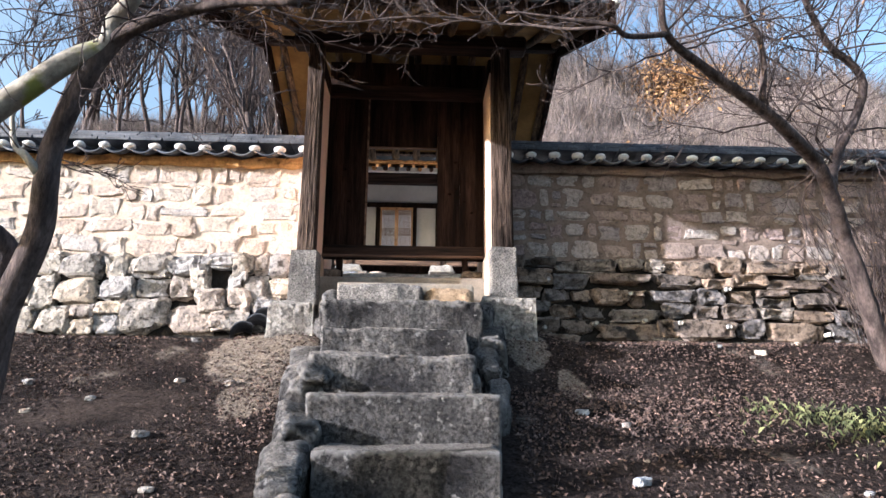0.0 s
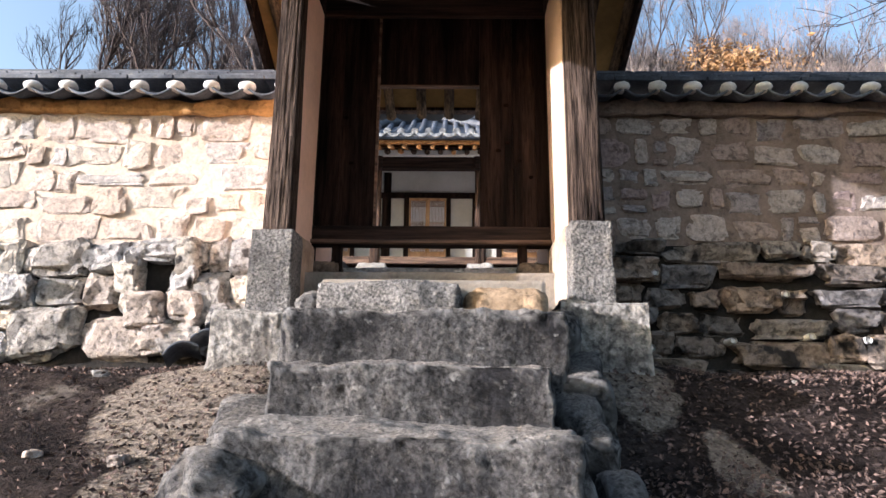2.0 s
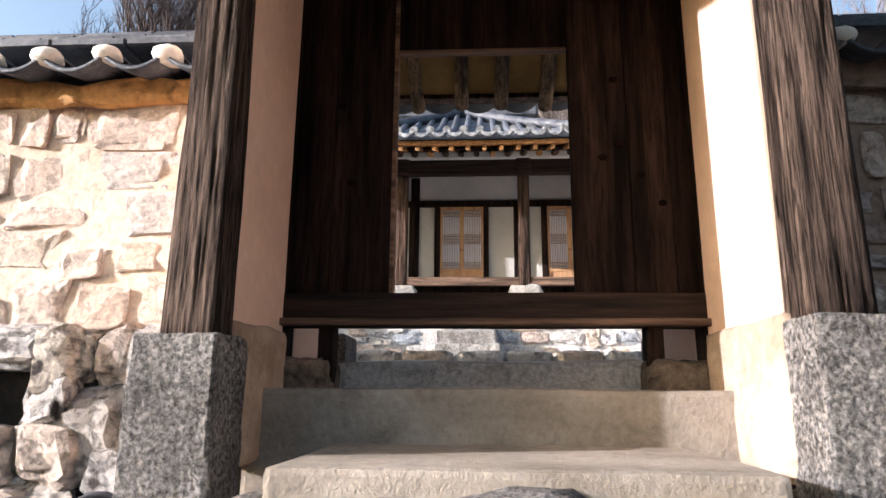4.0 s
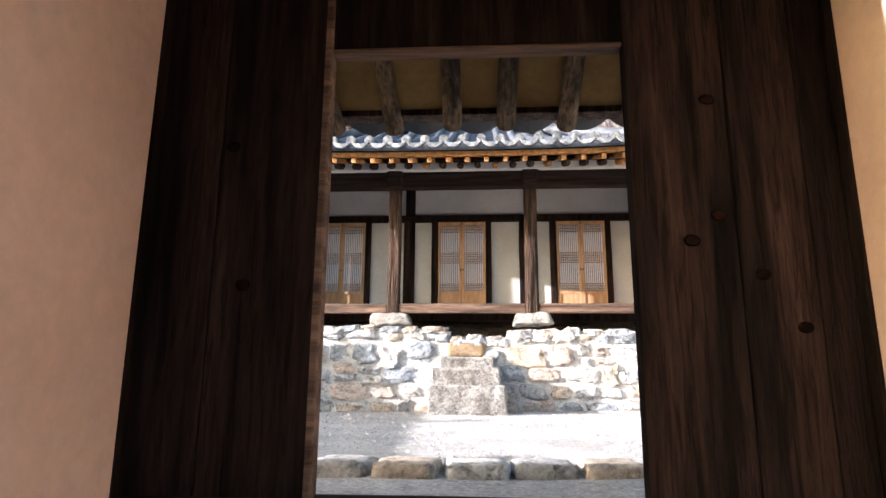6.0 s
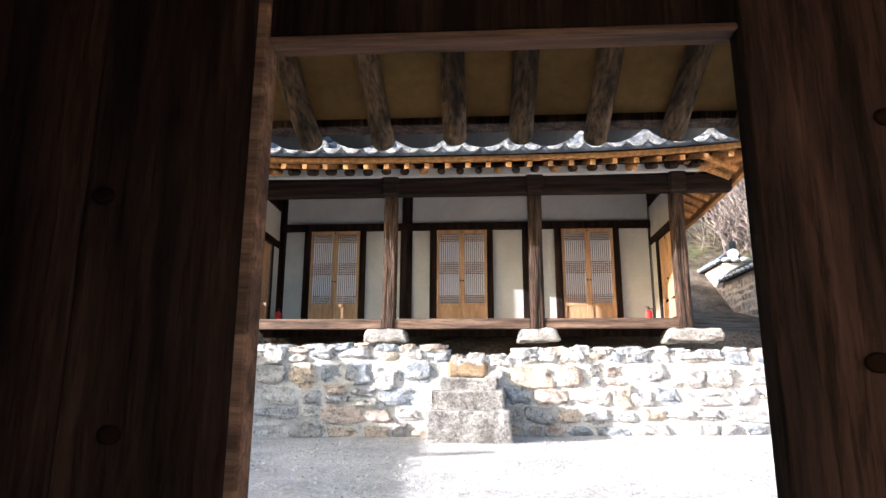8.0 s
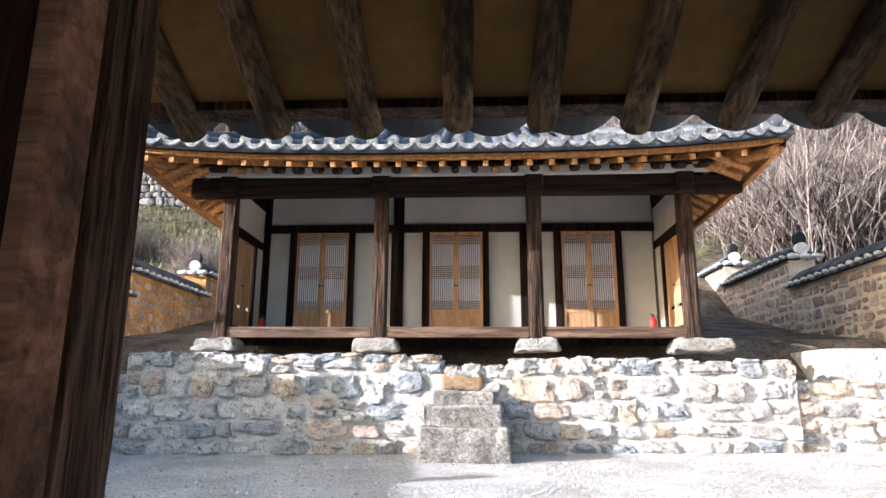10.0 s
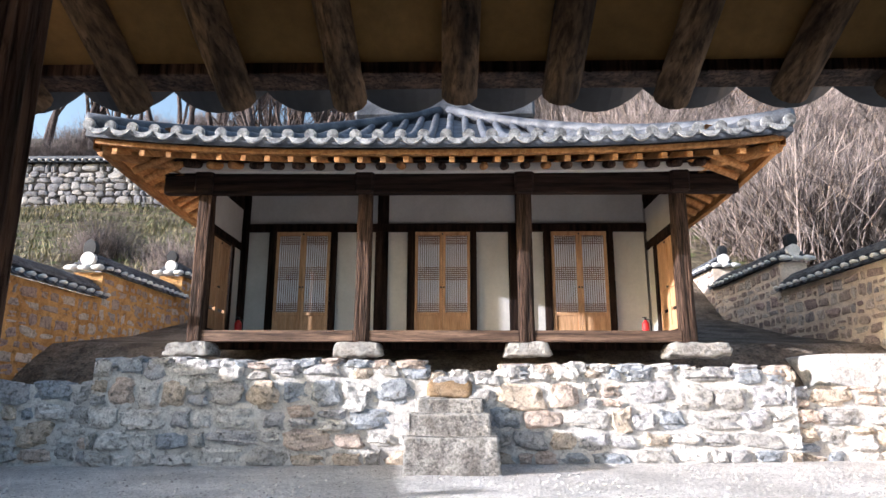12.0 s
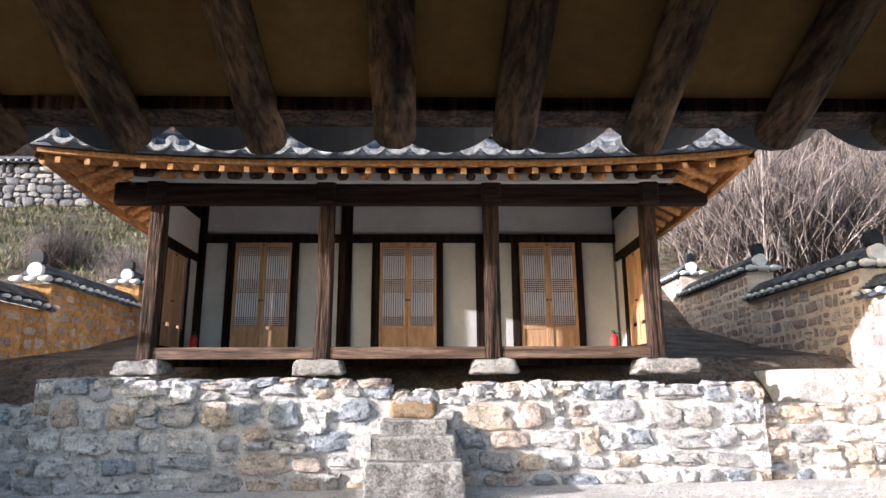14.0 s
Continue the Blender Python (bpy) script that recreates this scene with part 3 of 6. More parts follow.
def ground_sheet():
    xs = [-400, -150, -80, -55, -40, -30, -24, -19, -15, -12, -10] + [-8.5 + 0.14 * i for i in range(122)] + [9, 10, 12, 15, 19, 24, 30, 40, 55, 80, 150, 400]
    ys = [-400, -100, -30, -12, -5, -2] + [-1 + 0.13 * i for i in range(64)] + [7.28, 7.32] + [7.5 + 0.25 * i for i in range(31)] + [15.45, 15.7, 16, 16.3, 16.7] + [17 + 0.5 * i for i in range(14)] + [24 + 1.2 * i for i in range(12)] + [38.5, 39.6] + [41 + 2 * i for i in range(13)] + [70, 80, 100, 150, 400]
    verts = [(x, y, ground_z(x, y)) for y in ys for x in xs]
    n = len(xs)
    faces, idx = [], []
    for j in range(len(ys) - 1):
        for i in range(n - 1):
            faces.append((j * n + i, j * n + i + 1, (j + 1) * n + i + 1, (j + 1) * n + i))
            cy, cx = (ys[j] + ys[j + 1]) / 2, xs[i]
            idx.append(0 if cy < 7.3 else 1 if cy < 15.2 else 3 if cy < 24 else 2)
    me = bpy.data.meshes.new("ground")
    me.from_pydata(verts, [], faces)
    for q in (M["soil"], M["yard"], M["hill"], M["bank"]):
        me.materials.append(q)
    me.polygons.foreach_set("material_index", idx)
    me.polygons.foreach_set("use_smooth", [True] * len(faces))
    return tagged(new("ground", me), "leaf-strewn slope, pale sandy yard and grassy hill", "ground", kind="structure")


ground_sheet()


# ---- tiled caps of walls ----
def scallop(width, length, sag, thick, drop):
    """A concave tile, its low front edge towards -y."""
    bm = bmesh.new()
    n, rows = 8, 2
    grid = []
    for layer in (0, 1):
        for j in range(rows):
            for i in range(n + 1):
                t = i / n * 2 - 1
                x = t * width / 2
                z = -sag * (1 - t * t) - layer * thick + (drop if j else 0)
                grid.append(bm.verts.new((x, j * length, z)))
    k = n + 1
    for i in range(n):
        a = lambda l, j, q: grid[(l * rows + j) * k + q]
        bm.faces.new((a(0, 0, i), a(0, 0, i + 1), a(0, 1, i + 1), a(0, 1, i)))
        bm.faces.new((a(1, 0, i + 1), a(1, 0, i), a(1, 1, i), a(1, 1, i + 1)))
        bm.faces.new((a(1, 0, i), a(1, 0, i + 1), a(0, 0, i + 1), a(0, 0, i)))
    return bm


def ball_mesh():
    bm = bmesh.new()
    bmesh.ops.create_icosphere(bm, subdivisions=2, radius=1)
    for v in bm.verts:
        v.co *= 1 + 0.12 * noise.noise(v.co * 2)
        if v.co.y > 0.3:
            v.co.y = 0.3 + (v.co.y - 0.3) * 2.5
    return mesh_of("lime_end", bm, M["lime"], smooth=True)


def half_round(radius, length, mat, name="ridge_tile", thick=0.018):
    bm = bmesh.new()
    n = 8
    rings = []
    for r in (radius, radius - thick):
        for x in (0, length):
            rings.append([bm.verts.new((x, -r * math.cos(math.pi * i / n), r * math.sin(math.pi * i / n))) for i in range(n + 1)])
    for i in range(n):
        bm.faces.new((rings[0][i], rings[0][i + 1], rings[1][i + 1], rings[1][i]))
        bm.faces.new((rings[2][i + 1], rings[2][i], rings[3][i], rings[3][i + 1]))
        bm.faces.new((rings[0][i + 1], rings[0][i], rings[2][i], rings[2][i + 1]))
        bm.faces.new((rings[1][i], rings[1][i + 1], rings[3][i + 1], rings[3][i]))
    return mesh_of(name, bm, mat, smooth=True)


PITCH = 0.235
SCALLOP = mesh_of("eave_tile", scallop(PITCH * 0.99, 0.3, 0.062, 0.022, 0.11), M["tile"], smooth=True)
BALL = ball_mesh()
SLAB = mesh_of("flat_tile", block(-0.16, 0.16, -0.15, 0.15, -0.019, 0.019, 0.006), M["tile"])
ROUND = half_round(0.075, 0.3, M["tile"])
SHORT_ROLL = half_round(0.055, 0.3, M["tile"], "roll_tile")


def wall_cap(parent, matrix, length, half, rng, ends=0, both=True, rise=0.1):
    """Eave tiles with lime ends and a ridge of stacked tiles along local x from 0; its eave level is local z 0."""
    n = max(1, int(length / PITCH))
    step = length / n
    faces = (0, 1) if both else (0,)
    for side in faces:
        turn = Matrix.Rotation(math.pi, 4, "Z") if side else Matrix.Identity(4)
        flip = Matrix.Translation((length, 0, 0)) if side else Matrix.Identity(4)
        base = matrix @ flip @ turn
        for i in range(n):
            x = (i + 0.5) * step
            ob = new("eave_tile", SCALLOP)
            ob.parent, ob.matrix_local = parent, base @ pose(x, -half - 0.1, 0.02 + rng.uniform(-0.004, 0.004), 0, rng.uniform(-2, 2), 0) @ Matrix.Diagonal((step / PITCH, (half + 0.05) / 0.3, 1, 1))
        for i in range(n + 1):
            x = i * step
            ob = new("roll_tile", SHORT_ROLL)
            ob.parent, ob.matrix_local = parent, base @ pose(x, -half - 0.02, 0.01, -18, 0, 90) @ Matrix.Diagonal(((half + 0.02) / 0.3, 0.9, 0.9, 1))
            ob = new("lime_end", BALL)
            ob.parent, ob.matrix_local = parent, base @ pose(x, -half - 0.075, 0.024 + rng.uniform(-0.006, 0.006)) @ Matrix.Diagonal((0.058 * rng.uniform(0.9, 1.1), 0.045, 0.038 * rng.uniform(0.9, 1.1), 1))
    for layer in range(4):
        x = -rng.uniform(0, 0.25)
        while x < length:
            w = 0.32
            a, b = max(x, 0), min(x + w, length)
            if b - a > 0.06:
                ob = new("flat_tile", SLAB)
                ob.parent = parent
                ob.matrix_local = matrix @ pose((a + b) / 2, 0, rise + 0.02 + layer * 0.042, 0, rng.uniform(-0.6, 0.6), 0) @ Matrix.Diagonal(((b - a) / 0.325, (half * 0.9 - layer * 0.055) / 0.15, 1, 1))
            x += w
    x = 0.0
    while x < length - 0.02:
        w = min(0.3, length - x)
        ob = new("ridge_tile", ROUND)
        ob.parent, ob.matrix_local = parent, matrix @ pose(x, 0, rise + 0.15) @ Matrix.Diagonal((w / 0.305, 1.0, 0.75, 1))
        x += 0.3
    if ends:
        x = 0.0 if ends < 0 else length
        bm = bmesh.new()
        bmesh.ops.create_cone(bm, cap_ends=True, segments=18, radius1=0.12, radius2=0.11, depth=0.14)
        bmesh.ops.rotate(bm, verts=bm.verts, matrix=Matrix.Rotation(math.pi / 2, 3, "Y"))
        bmesh.ops.scale(bm, verts=bm.verts, vec=(1, 0.9, 1.3))
        ob = part("ridge_end", bm, M["tiledark"], parent, "tall dark rounded ridge end tile")
        ob.matrix_local = matrix @ pose(x, 0, rise + 0.27)
        bm = bmesh.new()
        bmesh.ops.create_cone(bm, cap_ends=True, segments=14, radius1=0.12, radius2=0.12, depth=0.12)
        bmesh.ops.rotate(bm, verts=bm.verts, matrix=Matrix.Rotation(math.pi / 2, 3, "Y"))
        ob = part("lime_cap", bm, M["lime"], parent, "white limed ridge end")
        ob.matrix_local = matrix @ pose(x + ends * 0.03, 0, rise + 0.08)
        for y in (-0.22, 0.0, 0.22):
            ob = new("lime_end", BALL)
            ob.parent, ob.matrix_local = parent, matrix @ pose(x + ends * 0.09, y, 0.03) @ Matrix.Diagonal((0.07, 0.085, 0.06, 1))


# ---- front wall on both sides of the gate ----
UPPER = stone_meshes(12, M["wallstone"], 1, 0.38, 0.4)
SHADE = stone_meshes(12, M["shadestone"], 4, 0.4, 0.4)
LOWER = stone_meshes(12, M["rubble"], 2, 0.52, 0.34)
SHADELOW = stone_meshes(12, M["shaderubble"], 6, 0.42, 0.45)
TERR = stone_meshes(14, M["terrace"], 3, 0.6, 0.42)


def front_wall(name, x0, x1, base0, base1, split, label, mortar, row, wid, hole=None):
    rng = random.Random(name)
    w = part(name, block(x0, x1, 7.02, 7.58, 1.7, 3.95), M[mortar], label=label, kind="structure")
    # Sheet behind the stones: dark joints, and painted shade in the open hole.
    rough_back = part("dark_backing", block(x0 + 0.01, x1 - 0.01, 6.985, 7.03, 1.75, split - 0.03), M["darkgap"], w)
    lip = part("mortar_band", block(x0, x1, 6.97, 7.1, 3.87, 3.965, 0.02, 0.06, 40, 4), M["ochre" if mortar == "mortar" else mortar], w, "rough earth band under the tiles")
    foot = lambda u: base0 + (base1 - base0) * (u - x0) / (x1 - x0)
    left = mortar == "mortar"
    lay_rubble(w, LOWER if left else SHADELOW, pose(0, 7.0, 0), x0, x1, foot, lambda u: split + 0.06 * noise.noise(Vector((u * 1.3, 2, 0))), row, wid, 0.1, rng, 0.3, -0.022 if left else -0.004, limit=190, skip=hole)
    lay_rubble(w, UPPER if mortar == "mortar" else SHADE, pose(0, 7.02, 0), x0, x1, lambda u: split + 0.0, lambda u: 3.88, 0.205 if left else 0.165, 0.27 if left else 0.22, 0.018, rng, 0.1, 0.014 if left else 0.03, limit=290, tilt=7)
    if hole:
        for k, (u, v, wd, ht) in enumerate(((-1.6, 2.89, 0.36, 0.17), (-1.68, 2.5, 0.3, 0.22), (-1.42, 2.52, 0.26, 0.24), (-1.44, 2.7, 0.2, 0.2), (-1.8, 2.7, 0.2, 0.24), (-1.0, 2.62, 0.26, 0.22), (-1.18, 2.46, 0.22, 0.2), (-1.58, 2.31, 0.3, 0.2))):
            ob = new("stone", LOWER[k])
            ob.parent, ob.matrix_local = w, pose(u, 7.03, v, 0, rng.uniform(-6, 6), 0) @ Matrix.Diagonal((wd, 0.3, ht, 1))
    wall_cap(w, pose(x0, 7.3, 3.99), x1 - x0, 0.36, rng, both=False, rise=0.13)
    return w


front_wall("wall_front", -6.0, -0.87, 2.12, 2.2, 2.95, "sunlit rubble and plaster wall with grey tile cap", "mortar", 0.25, 0.29, (-1.72, -1.5, 2.6, 2.82))
front_wall("wall_front", 1.17, 6.6, 2.05, 1.95, 2.98, "shaded stone and plaster wall with dark tile cap", "shademortar", 0.17, 0.36)


# ---- stone stairs up to the gate ----
def hewn(x0, x1, y0, y1, z0, z1, seed, coarse=0.012, fine=0.006, r=0.012, res=0.024, skew=0.0):
    """A hewn block with broken faces and chipped edges."""
    size, lo = (x1 - x0, y1 - y0, z1 - z0), (x0, y0, z0)
    n = [max(2, int(round(q / res))) for q in size]
    bm = bmesh.new()
    seen = {}

    def vert(i, j, k):
        key = (i, j, k)
        if key not in seen:
            p = Vector((lo[0] + size[0] * i / n[0], lo[1] + size[1] * j / n[1], lo[2] + size[2] * k / n[2]))
            q = Vector([min(max(p[a], lo[a] + r), lo[a] + size[a] - r) for a in range(3)])
            d = (p - q).normalized()
            o = Vector((seed * 9.1, seed * 2.3, 0))
            chip = max(0.0, noise.noise(p * 6 + o * 2)) * (1.6 if sum(abs(a) > 0.3 for a in d) > 1 else 0.5)
            low = noise.noise(p * 1.9 + o) * coarse * 1.5 + noise.noise(p * 5 + o) * coarse * 0.7
            rough = abs(noise.noise(p * 13 + o)) * -fine * 1.6 + noise.noise(p * 29 + o) * fine * 0.8
            p = q + d * (r + low + rough - chip * coarse)
            p.x += skew * (p.z - lo[2]) * (1 if d.x < 0 else -1) * abs(d.x)
            seen[key] = bm.verts.new(p)
        return seen[key]

    for a in range(3):
        b, c = (a + 1) % 3, (a + 2) % 3
        for end in (0, n[a]):
            for i in range(n[b]):
                for j in range(n[c]):
                    quad = []
                    for di, dj in ((0, 0), (1, 0), (1, 1), (0, 1)):
                        idx = [0, 0, 0]
                        idx[a], idx[b], idx[c] = end, i + di, j + dj
                        quad.append(vert(*idx))
                    bm.faces.new(quad if end else quad[::-1])
    return bm


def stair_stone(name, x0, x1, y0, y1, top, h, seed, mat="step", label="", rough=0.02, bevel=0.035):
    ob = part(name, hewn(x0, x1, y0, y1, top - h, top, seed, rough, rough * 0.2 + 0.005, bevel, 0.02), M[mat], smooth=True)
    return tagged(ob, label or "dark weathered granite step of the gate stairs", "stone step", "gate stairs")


STEPS = [(-0.2, 0.68, 3.1, 3.6, 0.88, 0.3), (-0.2, 0.68, 3.5, 4.0, 1.14, 0.3), (-0.2, 0.69, 3.88, 4.4, 1.395, 0.32), (-0.3, 0.735, 4.25, 4.85, 1.655, 0.32),
         (-0.36, 0.66, 4.66, 5.3, 1.895, 0.36), (-0.38, 0.65, 5.16, 5.85, 2.11, 0.4), (-0.46, 0.8, 5.66, 6.15, 2.36, 0.5)]
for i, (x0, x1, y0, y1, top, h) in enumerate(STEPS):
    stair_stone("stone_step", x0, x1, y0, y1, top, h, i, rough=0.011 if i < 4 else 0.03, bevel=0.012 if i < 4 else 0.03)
stair_stone("threshold_stone", -0.37, 0.31, 5.9, 6.2, 2.51, 0.24, 21, "granite", "rough pale granite slab at the head of the stairs", 0.024, 0.02)
stair_stone("threshold_stone", 0.36, 0.72, 5.95, 6.25, 2.49, 0.24, 22, "tanstone", "mossy tan stone at the head of the stairs", 0.024, 0.05)
rng = random.Random(5)
for i, (x, y, sx, sy, sz, dz) in enumerate([(-0.36, 3.85, 0.28, 0.5, 0.4, 0.02), (-0.42, 4.35, 0.3, 0.5, 0.42, 0.05), (-0.47, 4.85, 0.28, 0.45, 0.42, 0.05), (-0.5, 5.35, 0.3, 0.5, 0.42, 0.06), (-0.36, 4.64, 0.26, 0.24, 0.13, 0.33), (-0.3, 3.4, 0.3, 0.5, 0.4, 0.0), (0.78, 4.9, 0.22, 0.6, 0.35, 0.0), (0.78, 5.5, 0.25, 0.55, 0.4, 0.05), (0.9, 5.9, 0.3, 0.5, 0.4, 0.08), (-0.5, 6.0, 0.24, 0.3, 0.3, 0.2), (-0.48, 6.2, 0.2, 0.3, 0.35, 0.3), (0.84, 6.15, 0.2, 0.3, 0.35, 0.25)]):
    sx, sz = sx * 0.75, sz * (0.55 if y > 5.95 else 0.9)
    x += 0.05 if x < 0 else 0.0
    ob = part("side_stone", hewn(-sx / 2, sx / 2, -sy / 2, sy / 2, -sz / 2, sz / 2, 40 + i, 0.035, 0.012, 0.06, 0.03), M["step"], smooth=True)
    ob.location = (x, y, ground_z(x, y) + sz * 0.12 + dz)
    ob.rotation_euler = (0.3, rng.uniform(-0.15, 0.15), rng.uniform(-0.3, 0.3))
    tagged(ob, "dark rough boulder bedded beside the stairs", "rock", "stones beside the stairs")


# ---- the gate ----
GX0, GX1 = -0.80, 1.15
gate = thing("gate", "old timber gate with tiled gable roof and granite post bases", "gate", pose(0.17, 6.4, 2.2))
G = gate.matrix_world.inverted()


def gp(name, bm, mat, label="", smooth=False, parent=None):
    """A part of the gate given in world metres."""
    ob = part(name, bm, M[mat], parent or gate, label, smooth)
    ob.matrix_local = G if parent is None else Matrix.Identity(4)
    return ob


part("gate_floor", block(-0.4, 0.76, 6.16, 6.93, 2.2, 2.57, 0.02, 0.008, 3, 8), M["floor"], label="packed earth floor between the gate posts", kind="structure")
part("gate_sill", block(-0.72, 1.0, 6.9, 7.5, 2.2, 2.752, 0.02, 0.008, 3, 9), M["floor"], label="raised earth sill under the gate doors", kind="structure")
part("gate_floor", block(-0.72, 1.0, 7.48, 8.75, 2.3, 2.87, 0.02, 0.008, 3, 10), M["floor"], label="packed earth floor behind the gate doors", kind="structure")


def post_mesh(x0, x1, y0, y1, z0, z1, seed, flare=0.0):
    """A squared trunk with vertical cracks."""
    bm = bmesh.new()
    nz, per = 40, 84
    rings = []
    for j in range(nz + 1):
        z = z0 + (z1 - z0) * j / nz
        grow_ = 1 + flare * (1 - j / nz) ** 2
        ring = []
        for i in range(per):
            a = 2 * math.pi * i / per
            c, s = math.cos(a), math.sin(a)
            k = 1 / max(abs(c), abs(s)) * 0.93 + 0.07 * 1
            k = min(k, 1.3)
            px_, py_ = c * k, s * k
            crack = max(0.0, 0.16 - abs(noise.noise(Vector((c * 5, s * 5 + seed * 3, z * 0.7))))) / 0.16
            n = noise.noise(Vector((c * 5, s * 5 + seed, z * 0.8))) * 0.05 + noise.noise(Vector((c * 14, s * 14 + seed, z * 1.2))) * 0.05 - 0.1 * crack ** 2
            f = grow_ * (1 + n)
            ring.append(bm.verts.new(((x0 + x1) / 2 + px_ * (x1 - x0) / 2 * f, (y0 + y1) / 2 + py_ * (y1 - y0) / 2 * f, z)))
        rings.append(ring)
    for a, b in zip(rings, rings[1:]):
        for i in range(per):
            bm.faces.new((a[i], a[(i + 1) % per], b[(i + 1) % per], b[i]))
    bm.faces.new(rings[0][::-1]); bm.faces.new(rings[-1])
    return bm


for x0, x1, seed in ((-0.80, -0.655, 1), (0.965, 1.14, 5)):
    gp("post", post_mesh(x0, x1, 6.43, 6.57, 2.88 if seed == 1 else 2.93, 4.95, seed, 0.1), "post", "weathered grey timber gate post with deep cracks", True)
    xa, xb = (-0.8, -0.683) if seed == 1 else (0.985, 1.1)
    gp("post", post_mesh(xa, xb, 7.93, 8.12, 3.02, 4.72, seed + 2, 0.03), "column", "brown timber post at the back of the gate", True)
gp("post_base", hewn(-0.86, -0.6, 6.36, 6.6, 2.4, 2.89, 1, 0.007, 0.004, 0.012, 0.02, 0.03), "granite", "speckled granite base block")
gp("post_base", hewn(0.92, 1.17, 6.33, 6.53, 2.47, 2.94, 2, 0.007, 0.004, 0.012, 0.02, 0.03), "granite", "speckled granite base block")
gp("footing", hewn(-1.01, -0.57, 6.24, 6.75, 1.9, 2.405, 3, 0.02, 0.007, 0.025, 0.022, 0.14), "granite_light", "tan granite footing stone")
gp("footing", hewn(0.81, 1.33, 6.22, 6.75, 1.9, 2.475, 4, 0.02, 0.007, 0.025, 0.022, 0.14), "granite_light", "pale granite footing stone")
for x0, x1 in ((-0.84, -0.58), (0.93, 1.17)):
    gp("post_base", block(x0, x1, 7.88, 8.16, 2.75, 3.03, 0.02, 0.01, 3, 6), "granite", "granite base at the back of the gate")

# plastered side walls of the passage, with rounded stone foot
for xa, xb in ((-0.80, -0.69), (0.952, 1.10)):
    gp("side_wall", block(xa, xb, 6.56, 7.18, 2.5, 4.75, 0.004, 0.004, 4, 3), "plaster", "cream plaster side wall")
    gp("side_wall", block(xa, xb, 7.34, 7.92, 2.8, 4.75, 0.004, 0.004, 4, 3), "plaster", "cream plaster side wall")
    gp("door_post", block(xa + (0.0 if xa > 0 else 0.0), xb, 7.185, 7.335, 2.75, 4.9, 0.006), "darkwood")
    gp("wall_plate", block(xa - 0.01, xb + 0.01, 6.6, 7.95, 4.75, 4.92, 0.01), "darkwood")
gp("wall_foot", hewn(-0.78, -0.655, 6.585, 7.16, 2.5, 2.97, 12, 0.012, 0.002, 0.03, 0.03), "mudfoot", "rounded mud foot of the side wall", True)
gp("wall_foot", hewn(0.922, 1.08, 6.52, 7.16, 2.5, 2.97, 13, 0.01, 0.002, 0.025, 0.03), "mudfoot", "rounded mud foot of the side wall", True)

# plank panels and frame of the doorway
for xa, xb, seed in ((-0.70, -0.275, 1), (0.468, 0.952, 2)):
    rng = random.Random(seed)
    x = xa
    while x < xb - 0.02:
        w = min(rng.uniform(0.16, 0.24), xb - x)
        if xb - x - w < 0.07:
            w = xb - x
        gp("plank", block(x + 0.0015, x + w - 0.0015, 7.225 + rng.uniform(0, 0.004), 7.275, 3.1, 4.9, 0.003), "darkwood", "dark vertical door plank")
        x += w
gp("edge_strip", block(-0.283, -0.262, 7.225, 7.277, 3.12, 4.9, 0.004), "brownbeam", "worn brown edge of the plank panel")
for x, z in ((0.6, 3.7), (0.665, 3.76), (0.75, 3.62), (0.66, 4.05), (-0.5, 3.95), (0.83, 3.5), (-0.45, 3.6)):
    bm = bmesh.new()
    bmesh.ops.create_cone(bm, cap_ends=True, segments=12, radius1=0.016, radius2=0.012, depth=0.004)
    bmesh.ops.rotate(bm, verts=bm.verts, matrix=Matrix.Rotation(math.pi / 2, 3, "X"))
    bmesh.ops.scale(bm, verts=bm.verts, vec=(1.2, 1, 0.9))
    bmesh.ops.translate(bm, verts=bm.verts, vec=(x, 7.2245, z))
    gp("knot", bm, "knotwood", "dark knot in the plank", True)
gp("sill_beam", block(-0.71, 0.99, 7.17, 7.31, 2.995, 3.125, 0.012, 0.004, 6, 5), "beam", "dark horizontal sill beam under the doors", True)
gp("sill_ledge", block(-0.70, 0.98, 7.13, 7.18, 2.992, 3.02, 0.005), "brownbeam", "worn lower edge of the sill beam")
for x in (-0.52, 0.76):
    gp("sill_foot", block(x - 0.03, x + 0.03, 7.19, 7.29, 2.74, 3.0, 0.006), "darkwood")
for xa, xb in ((-0.82, -0.46), (0.7, 1.04)):
    gp("sill_rubble", hewn(xa, xb, 7.1, 7.4, 2.68, 2.9, 7, 0.03, 0.008, 0.07, 0.03), "bank", "brown earth fill beside the sill", True)
gp("lintel", block(-0.262, 0.468, 7.235, 7.275, 4.215, 4.9, 0.004, 0.002, 6, 6), "darkwood", "dark board lintel over the doorway")
gp("lintel_edge", block(-0.262, 0.468, 7.232, 7.28, 4.203, 4.215, 0.003), "brownbeam", "worn brown lower edge of the lintel")
gp("transom_rail", block(-0.71, 0.99, 7.18, 7.22, 4.74, 4.9, 0.01), "beam", "dark rail above the doors")
gp("transom_board", block(-0.71, 0.99, 7.25, 7.3, 4.9, 5.2, 0.004), "darkwood", "dark boards above the doors")
gp("cross_beam", block(-0.95, 1.3, 6.42, 6.6, 4.93, 5.08, 0.02), "beam", "dark beam across the front posts")
gp("cross_beam", block(-0.9, 1.25, 7.93, 8.11, 4.76, 4.92, 0.02), "beam", "dark beam across the back posts")
